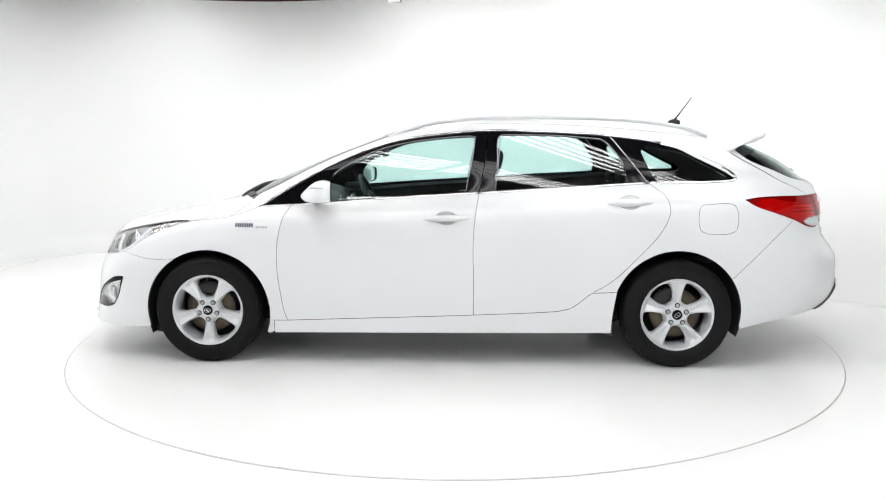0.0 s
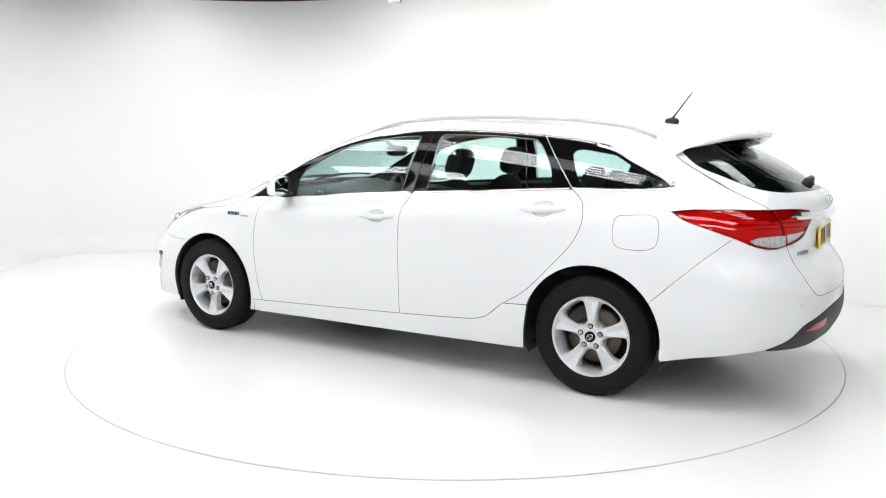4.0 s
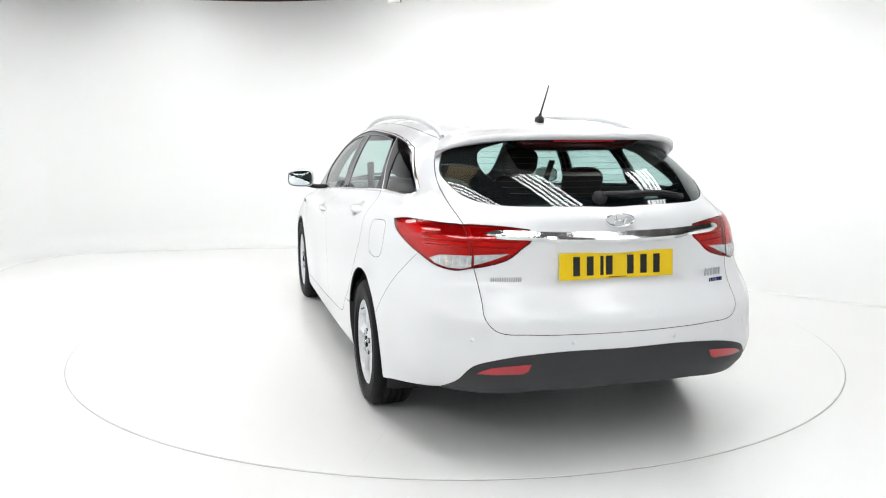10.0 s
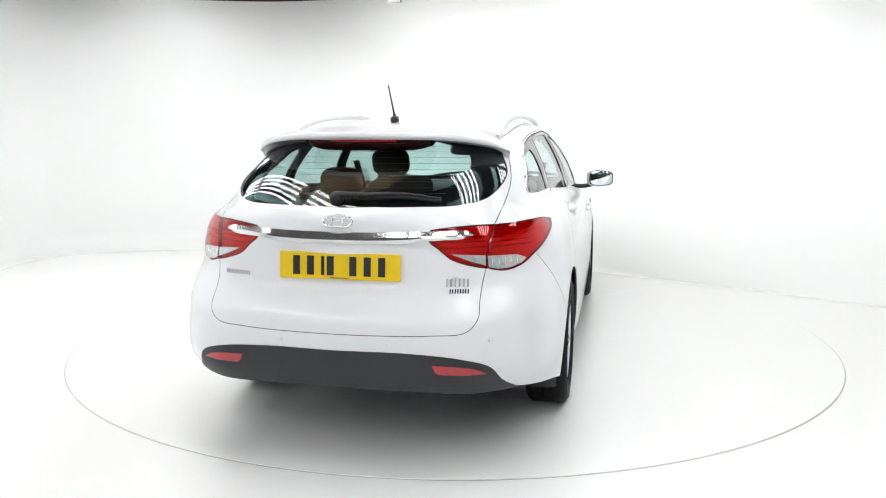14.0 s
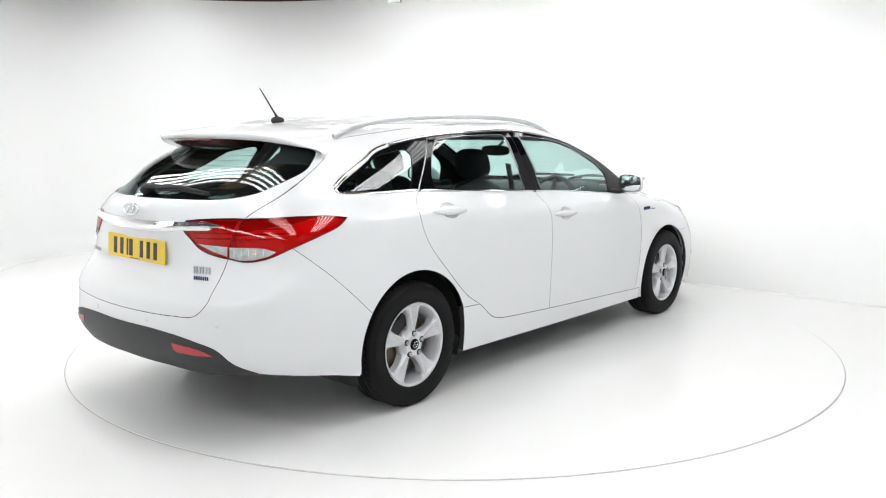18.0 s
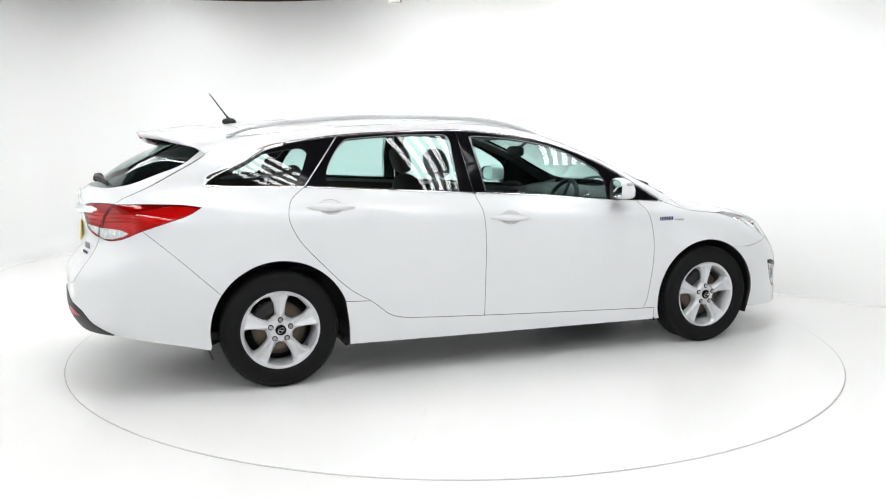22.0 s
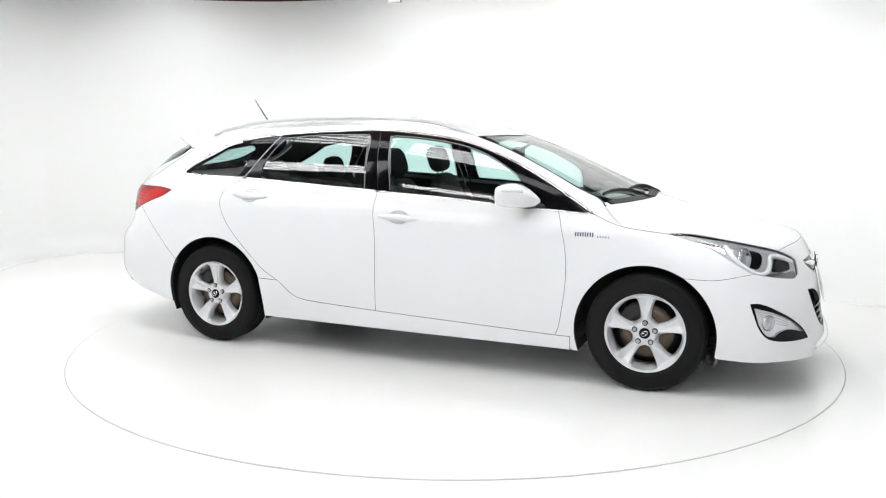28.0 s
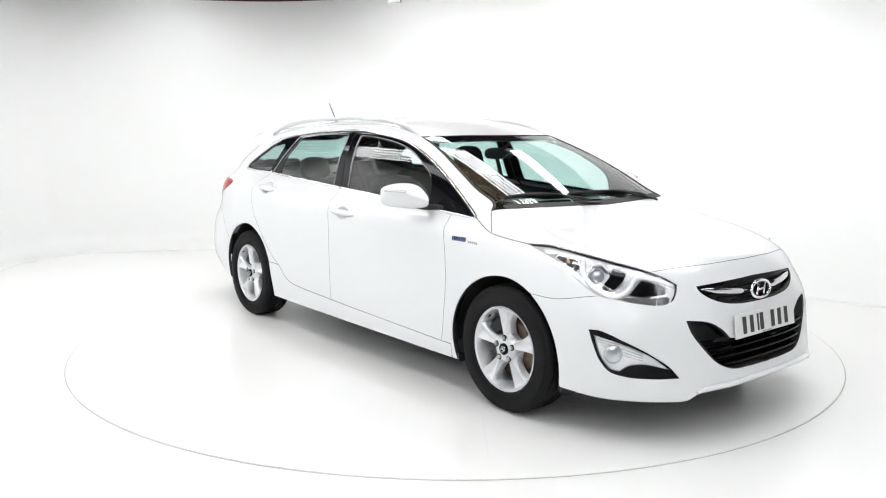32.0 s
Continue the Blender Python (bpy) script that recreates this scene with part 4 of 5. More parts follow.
for sgn in (1, -1):
    m = ribbon(line(front(*[(y, .640 + .036 * ((y - .06) / .33) ** 1.4) for y in np.linspace(.06, .39, 12)])), .030, .012, lift=.0, taper=.25)
    m = m if sgn > 0 else mirror_y(m)
    piece("wing_bar", *m, CHROME, g, "chrome wing bar")


def oval(p, d, w, h, r, parent, label="chrome oval emblem"):
    """An upright oval ring with a plain slanting figure within."""
    d = Vector(d).normalized()
    s = Vector((0, 0, 1)).cross(d).normalized()
    u = d.cross(s)
    at = lambda a, b, c=0.0: np.array(Vector(p) + s * a + u * b + d * c)
    ring = [at(w * math.cos(a), h * math.sin(a), .006) for a in np.linspace(0, 2 * math.pi, 41)]
    m = [tube(ring, r, 8, up=tuple(d))]
    for x in (-.36, .36):
        m.append(tube([at(w * (x - .12), -h * .62, .006), at(w * (x + .12), h * .62, .006)], r * .8, 8, up=tuple(d)))
    m.append(tube([at(-w * .30, -h * .05, .006), at(w * .30, h * .10, .006)], r * .8, 8, up=tuple(d)))
    return piece("emblem", *joined(*m), CHROME, parent, label)


pe = front((0, .640))[0]
em = oval(pe + (.012, 0, 0), (1, 0, .12), .082, .040, .0075, car)
v, f = disc_at(pe + (.008, 0, 0), (1, 0, .12), [(.0001, .004), (1, .0)], 36)
v = [np.array((pe[0] + .010, c[1] * .078, pe[2] + (c[2] - pe[2]) * .037)) for c in v]
piece("emblem_backing", v, f, GLOSS_BLACK, em, "black ground of the emblem")

# lip under the front bumper
lipc = [p + np.array((.004, 0, .010)) for p in lip if p[1] < .505]
lipc = np.array(lipc + [q * (1, -1, 1) for q in lipc[::-1][1:]])
piece("front_lip", *tube(lipc, .016, 10, flat=.8, radii=np.concatenate([np.linspace(.5, 1, 4), np.ones(len(lipc) - 8), np.linspace(1, .5, 4)])), PAINT, car, "white lip under the front bumper")

# lower grille
jg = panel("lower_grille", both(jaw), (1, 0, 0), DARK, car, "black lower grille with four slats", off=-.07, gap=-.006, flange=0, step=.03)
panel("grille_edge", both(jaw), (1, 0, 0), DARK, jg, holes=[near(both(jaw) * (1, .965, 1) + (0, 0, .0))], off=-.004, gap=0, flange=.06, edge=DARK, step=.03)
for z, w in ((.328, .315), (.362, .365), (.396, .40), (.430, .43)):
    bm = []
    for y in np.linspace(-w, w, 17):
        q = front((y, z))[0]
        bm.append([(q[0] - .008, y, z + .011), (q[0] - .004, y, z + .004), (q[0] - .012, y, z - .008), (q[0] - .045, y, z - .004), (q[0] - .045, y, z + .012)])
    bm = np.array(bm)
    f = [(i * 5 + j, i * 5 + (j + 1) % 5, (i + 1) * 5 + (j + 1) % 5, (i + 1) * 5 + j) for i in range(16) for j in range(5)]
    piece("grille_slat", bm.reshape(-1, 3), f, GLOSS_BLACK, jg, smooth=False)


def number_plate(name, m, mat, label):
    """A plate, 520 by 111 mm, whose seven characters are plain bars."""
    bm = box((-.004, -.26, -.0555), (.004, .26, .0555), .003)
    bm.transform(m)
    ob = part(name, bm, mat, car, label, smooth=False)
    x = -.2
    for k in range(7):
        wide = .05 if k != 2 else .014
        b2 = box((.0042, x, -.0395), (.0056, x + wide - .020 * (k != 2), .0395), 0)
        bmesh.ops.transform(b2, matrix=m, verts=b2.verts)
        part("plate_bar", b2, PLATE_INK, ob, smooth=False)
        x += wide + .011 + (.036 if k == 3 else 0)
    b2 = box((.0042, -.04, -.0505), (.005, .04, -.0475), 0)
    b2.transform(m)
    part("plate_bar", b2, PLATE_INK, ob, smooth=False)
    return ob


q = front((0, .495))[0]
number_plate("front_plate", pose(q[0] + .012, 0, .497, 0, -9, 0), PLATE_WHITE, "white front number plate with plain black bars")
q = rear((0, .83))[0]
number_plate("rear_plate", pose(q[0] - .008, 0, .832, 0, -4, 180), YELLOW, "yellow rear number plate with plain black bars")

# tail lamps
split = line(near([(-2.189, .610, .998), (-2.235, .594, .93), (-2.271, .592, .827)]))
TL_N = (-.62, .78, .1)
out_o = chain(lamp_top, split, lamp_foot_back[::-1], lamp_foot[::-1])
in_o = chain(lamp_in_top, lamp_in_tip, split[::-1])
outs = pair("tail_lamp", out_o, TL_N, RED_LENS, car, "red tail lamp with a clear lower lens", off=-.010, gap=.002, flange=.02, edge=RED_DEEP, step=.025)
pair("lamp_cover", out_o, TL_N, RED_COVER, outs, "glossy red lamp cover", edge=RED_DEEP, off=.005, gap=.003, flange=.014, step=.025, fair=3)
sh = near([(-1.93, .765, .998), (-2.06, .712, .996), (-2.185, .612, .994), (-2.215, .604, .945), (-2.12, .680, .955), (-2.03, .735, .972)])
pair("upper_band", chain(line(np.vstack([sh, sh[:1]]), .02)), TL_N, RED_DEEP, outs, "deep red upper band", off=-.004, gap=0, flange=.006, edge=RED_DEEP, step=.025)
IN_N = (-.9, .42, .1)
ins = pair("inner_tail_lamp", in_o, IN_N, RED_LENS, car, "red inner tail lamp on the tailgate", off=-.010, gap=.002, flange=.02, edge=RED_DEEP, step=.025)
pair("lamp_cover", in_o, IN_N, RED_COVER, ins, "glossy red lamp cover", edge=RED_DEEP, off=.005, gap=.003, flange=.014, step=.025, fair=3)
sh = near([(-2.215, .590, .990), (-2.26, .52, .988), (-2.30, .43, .985), (-2.32, .40, .955), (-2.28, .50, .955), (-2.235, .58, .950)])
pair("upper_band", chain(line(np.vstack([sh, sh[:1]]), .02)), IN_N, RED_DEEP, ins, "deep red upper band", off=-.004, gap=0, flange=.006, edge=RED_DEEP, step=.025)
cl = facets((-2.262, .594, .877), (-2.165, .706, .873), (-2.122, .735, .855), (-2.150, .718, .836), (-2.200, .676, .822), (-2.240, .630, .821), (-2.264, .598, .832))
pair("reversing_lens", cl, TL_N, RIBBED, outs, "clear ribbed reversing lens", off=.0065, gap=0, flange=.004, step=.02)
cl2 = facets((-2.268, .588, .879), (-2.328, .458, .888), (-2.300, .530, .858), (-2.271, .588, .838))
pair("reversing_lens", cl2, IN_N, RIBBED, ins, "clear ribbed reversing lens", off=.0065, gap=0, flange=.004, step=.02)
for k, z in enumerate((.972, .950, .928, .906)):
    w0, w1 = (-2.205 - .01 * k, .606), (-1.955 + .03 * k - .10, .748)
    bead("lamp_rib", line(near([(w0[0], .605, z), (-2.16, .650, z), (-2.09, .705, z), (-2.02 - .01 * k, .735, z)]), .02), .007, .004, RED_DEEP, outs, lift=-.009)
bead("lamp_rib", line(near([(-1.90, .77, .990), (-2.0, .738, .987), (-2.10, .686, .985), (-2.18, .620, .983)]), .02), .006, .004, CLEAR_SILVER, outs, lift=-.006, taper=.3)
for z in (.960, .935, .91):
    bead("lamp_rib", line(near([(-2.235, .575, z), (-2.29, .50, z), (-2.33, .405 + (.97 - z) * .4, z)]), .02), .007, .004, RED_DEEP, ins, lift=-.009)
for k in range(5):
    bead("lens_rib", line(near([(-2.25 + .022 * k, .610 + .022 * k, .866), (-2.252 + .022 * k, .612 + .022 * k, .838)]), .01), .003, .002, SATIN, outs, lift=.008)
bead("amber_bulb", line(near([(-2.20, .672, .850), (-2.185, .685, .850)]), .006), .012, .004, AMBER, outs, lift=.006)

# bright bar, emblem and badges on the tailgate
bar = [cast_to((-2.2, y, .957 + .009 * abs(y / .545) ** 2), (-1, 0, 0)) for y in np.linspace(-.545, .545, 45)]
rows = []
for (q, m), y in zip(bar, np.linspace(-1, 1, 45)):
    e = min(1, (1 - abs(y)) / .09 + .12)                     # the blunt ends
    lip_ = 1 / (1 + math.exp((abs(y) - .57) / .02))          # the grip in the middle stands lower and further out
    up = lambda dz, out: q + np.array((0, 0, dz)) + m * out
    rows.append([up(.019 * e, -.004), up(.017 * e, .006 * e), up(-.002, (.017 + .006 * lip_) * e), up(-.008 - .004 * lip_, (.019 + .010 * lip_) * e), up((-.020 - .008 * lip_) * e, (.010 + .006 * lip_) * e), up((-.022 - .008 * lip_) * e, -.004)])
rows = np.array(rows)
k = rows.shape[1]
ends_ = [(rows[i], [tuple(range(k))]) for i in (0, -1)]
piece("tailgate_bar", *joined(*[(rows[:, j:j + 2].reshape(-1, 3), grid_faces(len(rows), 2)) for j in range(k - 1)], *ends_), BAR_SILVER, gate, "long polished silver bar over the number plate")
pe = rear((0, 1.016))[0]
oval(pe - (.006, 0, 0), (-1, 0, .25), .062, .026, .0055, gate)


def badge(points, parent, mats, label, n, size, tall, slant=.15):
    """A row of small raised bars in place of lettering."""
    base = np.array(points)
    m = []
    for k in range(n):
        a = base[0] + (base[1] - base[0]) * (k + .12) / n
        b = base[0] + (base[1] - base[0]) * (k + .55) / n
        qa, na = near_n(a)
        qb, _ = near_n(b)
        up = np.array((0, 0, tall)) + (qb - qa) * slant
        lo = [qa, qb, qb + up, qa + up]
        vs = [p - .002 * na for p in lo] + [p + size * na for p in lo]
        m.append((vs, [(4, 5, 6, 7), (0, 1, 5, 4), (1, 2, 6, 5), (2, 3, 7, 6), (3, 0, 4, 7)]))
    bmv = joined(*m)
    return piece("badge", *bmv, mats, parent, label, smooth=False)


badge(rear((.533, .774), (.408, .774)), gate, SATIN, "row of small silver bars", 14, .003, .018)
badge(rear((-.437, .757), (-.535, .757)), gate, SATIN, "row of silver badge bars", 6, .004, .032)
badge(rear((-.455, .732), (-.535, .732)), gate, NAVY, "row of navy badge bars", 8, .003, .017)
badge(side((1.200, .818), (1.090, .818)), car, NAVY, "navy badge bars on the wing", 8, .003, .023)
badge(side((1.078, .812), (1.005, .812)), car, GREY_BADGE, "small grey badge bars on the wing", 5, .002, .011)
mir = lambda *p: side(*p) * (1, -1, 1)
badge(mir((1.000, .818), (1.105, .818)), car, NAVY, "navy badge bars on the wing", 8, .003, .023)
badge(mir((1.118, .815), (1.190, .812)), car, GREY_BADGE, "small grey badge bars on the wing", 5, .002, .011)

# reflectors, parking sensors, tow covers
rf = rear((.404, .459), (.48, .455), (.555, .446), (.590, .432), (.610, .419), (.538, .418), (.435, .421), (.416, .431))
pair("reflector", rf, (-.9, .4, 0), RED_REFLECT, car, "red reflector in the bumper valance", off=.007, gap=0, flange=.006, step=.02)
for y, z in ((.625, .552), (.228, .537)):
    q, m = cast_to((-2.2, y, z), (-1, 0, 0))
    two("parking_sensor", disc_at(q, m, [(.0115, -.002), (.0115, .0015), (.0095, .002), (.009, .0), (.0085, .0018), (.0001, .002)], 18), PAINT, (car, car), "small round parking sensor")

# door handles
for nm, x, z in (("front", -.041, .876), ("rear", -1.096, .968)):
    q, m = cast_to((x, .8, z), (0, 1, 0))
    gx = lambda dx, dz: cast_to((x + dx, .8, z + dz), (0, 1, 0))
    rows = []
    for u in np.linspace(-1, 1, 25):
        w = (1 - abs(u) ** 2.2) ** .8
        lift = .020 * (1 - abs(u) ** 3) ** .7
        ring = []
        for a in np.linspace(0, math.pi, 9):
            p, nn = gx(-.136 * u, .004 * u + .0195 * w * math.cos(a) * 1.0)
            ring.append(p + nn * (-.001 + (lift + .004 * w) * math.sin(a)))
        rows.append(ring)
    rows = np.array(rows)
    m1 = (rows.reshape(-1, 3), grid_faces(*rows.shape[:2]))
    two("door_handle", m1, PAINT, DOORS[nm], "white pull handle")
    cup = []
    for u in np.linspace(0, 1, 7):
        pn_ = [gx(.064 * u * math.cos(a), .002 + .037 * u * math.sin(a)) for a in np.linspace(0, 2 * math.pi, 33)]
        cup.append([p - nn * .018 * (1 - u ** 2.5) for p, nn in pn_])
    cup = np.array(cup)
    two("handle_cup", (cup.reshape(-1, 3), grid_faces(*cup.shape[:2])), PAINT, DOORS[nm], "shallow scoop behind the handle")

# door mirrors
def mirror_shell():
    rows = []
    cy, cz = .967, 1.027
    for u in np.linspace(0, 1, 17):        # from the rear rim to the pointed front
        top = np.interp(u, (0, .12, .3, .5, .7, .88, 1), (.062, .070, .071, .060, .036, .006, -.018))
        low = np.interp(u, (0, .15, .35, .6, .85, 1), (-.052, -.058, -.062, -.063, -.056, -.034))
        wide = np.interp(u, (0, .15, .35, .6, .85, 1), (.086, .094, .095, .082, .048, .004))
        ring = []
        for a in np.linspace(0, 2 * math.pi, 33):
            c, sn = math.cos(a), math.sin(a)
            e = 2 / 4.4
            yy = math.copysign(abs(c) ** e, c)
            zz = math.copysign(abs(sn) ** e, sn)
            zz = (top + low) / 2 + zz * (top - low) / 2 * (1 - .16 * max(0, yy) - .05 * max(0, -yy))
            ring.append((.615 + .190 * u - .012 * yy * (1 - u), cy + yy * wide * (1 - .25 * u) - .085 * u ** 1.4, cz + zz))
        rows.append(ring)
    return np.array(rows)


ms = mirror_shell()
shells = two("door_mirror", (ms.reshape(-1, 3), grid_faces(*ms.shape[:2])), PAINT, (car, car), "white door mirror with a black foot")
inn = ms[0]
ctr = inn.mean(0)
rim = [inn, ctr + (inn - ctr) * .93 + (.004, 0, 0), ctr + (inn - ctr) * .90 + (.02, 0, 0)]
two("mirror_bezel", (np.array(rim).reshape(-1, 3), grid_faces(3, 33)), DARK, shells, "black mirror bezel")
gl = [ctr + (inn - ctr) * .915 + (.010, 0, 0), ctr + (inn - ctr) * .5 + (.008, 0, 0), ctr + (inn - ctr) * .001 + (.007, 0, 0)]
MIRROR = material("mirror_glass", (0.72, 0.80, 0.80), 0.02, metal=1.0)
two("mirror_glass", (np.array(gl).reshape(-1, 3), grid_faces(3, 33)), MIRROR, shells, "reflecting mirror glass")
m = tube(hermite([(.640, 1.048, 1.062), (.675, 1.040, 1.064), (.710, 1.012, 1.062), (.735, .975, 1.056)], 5), .006, 8, flat=1.2)
two("mirror_indicator", m, CLEAR_SILVER, shells, "slim clear indicator strip")
m = joined(tube(hermite([(.73, .775, .965), (.72, .83, .965), (.705, .90, .980), (.69, .95, .99)], 4), .030, 12, flat=.55), blob((.745, .765, .958), (.07, .022, .022), 2.6))
two("mirror_foot", m, DARK, shells, "black mirror foot")

# wipers and scuttle
scut = both(chain(near([(1.255, 0, 1.0), (1.22, .3, .99), (1.165, .52, .98), (1.12, .64, .978)]), bonnet_back[4:]))
panel("scuttle", scut, (.45, 0, .9), DARK, car, "black plastic scuttle at the foot of the windscreen", off=.0015, gap=.002, flange=.01, step=.04)


def on_form(x, y, up):
    q, m = cast_to((x, y, 1.0), (0, 0, 1))
    return q + up * m


for ya, yb, xa, xb in ((.44, -.19, 1.212, 1.170), (-.10, -.60, 1.243, 1.090)):
    pts = [on_form(xa + (xb - xa) * s - .022 * math.sin(math.pi * s), ya + (yb - ya) * s, .005) for s in np.linspace(0, 1, 18)]
    w = piece("wiper", *tube(hermite([on_form(xa + .035, ya + .05, .006), on_form(xa + .03, ya - .05, .008), pts[6] + (.012, 0, .004), pts[9] + (.003, 0, .003)], 5), .0085, 8, flat=.7, radii=np.linspace(1.2, .6, 16)), DARK, car, "black windscreen wiper")
    piece("wiper_blade", *tube(pts, .0055, 8, flat=1.7), DARK, w)
    piece("wiper_pivot", *disc_at(on_form(xa + .035, ya + .05, .002), (0.35, 0, 1), [(.018, -.01), (.018, .003), (.012, .006), (.0001, .006)], 16), DARK, w)


gp = lambda y, x, up: (lambda qm: qm[0] + up * qm[1])(cast_to((x, y, 1.3), (0, 0, 1)))
blade = [gp(.040 - .43 * s, -2.280 + .066 * s ** 2, .020 - .008 * s) for s in np.linspace(0, 1, 14)]
w = piece("rear_wiper", *tube(blade, .016, 10, flat=.8, radii=np.concatenate([np.linspace(1, .95, 5), np.linspace(.9, .28, 9)])), DARK, gate, "black tailgate wiper arm")
piece("wiper_blade", *tube([p - np.array((0, 0, .012)) for p in blade[3:]], .008, 8), DARK, w)
piece("wiper_pivot", *disc_at(gp(.040, -2.280, .0), (-.6, 0, .8), [(.030, -.01), (.030, .014), (.018, .026), (.0001, .028)], 20), DARK, w)

# ---- wheels: built once, then copied ----
def rim_face():
    """The spoked face of the rim, seen along its axle."""
    R, spokes = .2055, 5
    outer = [(R * math.cos(a), R * math.sin(a)) for a in np.linspace(0, 2 * math.pi, 121)[:-1]]
    crest = lambda u: .004 + .27 * max(0, u - .058)      # half width of a spoke's flat top
    holes, lines = [], [[(.058 * math.cos(a), .058 * math.sin(a)) for a in np.linspace(0, 2 * math.pi, 41)]]
    for k in range(spokes):
        mid = radians(-90 + 36 + 72 * k)
        raw = []
        for r, half_w in ((.082, .0255), (.10, .0265), (.12, .0285), (.145, .0325), (.165, .0385), (.183, .0475)):
            raw.append((r, radians(36) - math.asin(half_w / r)))
        side_a = hermite([(r * math.cos(a), r * math.sin(a)) for r, a in raw], 3)
        end = raw[-1][1]
        arc = [(.189 * math.cos(a), .189 * math.sin(a)) for a in np.linspace(end * .93, 0, 6)]
        up_half = [(.074, 0), (.0755, .009)] + [tuple(p) for p in side_a] + arc
        ring = np.array(up_half + [(x, -y) for x, y in up_half[-2:0:-1]])
        c, s_ = math.cos(mid), math.sin(mid)
        holes.append(np.stack([ring[:, 0] * c - ring[:, 1] * s_, ring[:, 0] * s_ + ring[:, 1] * c], 1))
        t = radians(-90 + 72 * k)
        for sg in (1, -1):
            lines.append([(u * math.cos(t) - sg * crest(u) * math.sin(t), u * math.sin(t) + sg * crest(u) * math.cos(t)) for u in np.linspace(.062, .190, 14)])
    pts, edges, base = [], [], 0
    for lp in [np.array(outer)] + holes:
        k = len(lp)
        pts += [tuple(p) for p in lp]
        edges += [(base + i, base + (i + 1) % k) for i in range(k)]
        base += k
    for ln in lines:
        edges += [(base + i, base + i + 1) for i in range(len(ln) - 1)]
        pts += ln
        base += len(ln)
    g = np.stack([c.ravel() for c in np.meshgrid(np.arange(-.21, .21, .0058), np.arange(-.21, .21, .0058))], 1)
    keep = np.hypot(g[:, 0], g[:, 1]) < .1865
    for h in holes:
        keep &= ~inside(h, g) & (edge_far(h, g) > .003)
    for ln in lines:
        q = np.array(ln)
        keep &= np.min(np.linalg.norm(g[:, None] - q[None], axis=2), axis=1) > .004
    pts += [tuple(p) for p in g[keep]] + [(r * math.cos(a), r * math.sin(a)) for r in (.1925, .1965, .201) for a in np.linspace(0, 2 * math.pi, 121)[:-1]]
    res = delaunay_2d_cdt([Vector(p) for p in pts], edges, [], 0, 1e-7)
    v2 = np.array([tuple(p) for p in res[0]])
    tri = np.array([f for f in res[2] if len(f) == 3])
    c = v2[tri].mean(1)
    ok = np.hypot(c[:, 0], c[:, 1]) < R
    for h in holes:
        ok &= ~inside(h, c)
    tri = tri[ok]
    near_edge = np.min([edge_far(h, v2) for h in holes], axis=0)
    verts = []
    for (x, z), e in zip(v2, near_edge):
        r = math.hypot(x, z)
        a = math.degrees(math.atan2(z, x)) + 90
        d = (a + 36) % 72 - 36
        u, lat = r * math.cos(radians(d)), abs(r * math.sin(radians(d)))
        ease = lambda e0, e1: (lambda k: k * k * (3 - 2 * k))(min(1, max(0, (r - e0) / (e1 - e0))))
        y = .0815 + .03 * max(0, u - .06)
        if r > .058:
            y -= (1.0 * max(0, lat - crest(u)) + .5 * max(0, crest(u) - lat) * ease(.07, .10)) * ease(.058, .078) * (1 - ease(.184, .202))     # the two slopes of a spoke
        y -= .004 * max(0, 1 - e / .006) * (1 - ease(.186, .200))      # softened edges
        y += .003 * (1 - ease(.056, .062)) + .003 * ease(.192, .204)
        verts.append((x, y, z))
    verts = np.array(verts)
    a = verts[tri]
    if np.cross(a[:, 1] - a[:, 0], a[:, 2] - a[:, 0])[:, 1].sum() < 0:
        tri = tri[:, ::-1]
    faces = [tuple(f) for f in tri]
    count = {}
    for f in faces:
        for i in range(3):
            e = (f[i], f[(i + 1) % 3])
            key = tuple(sorted(e))
            count[key] = None if key in count else e
    vl, low = [tuple(v) for v in verts], {}
    for e in [e for e in count.values() if e]:
        for k in e:
            if k not in low:
                low[k] = len(vl)
                vl.append(tuple(verts[k]))
                vl.append((verts[k][0] * .985, verts[k][1] - .040, verts[k][2] * .985))
        faces.append((low[e[1]], low[e[0]], low[e[0]] + 1, low[e[1]] + 1))
    return vl, faces


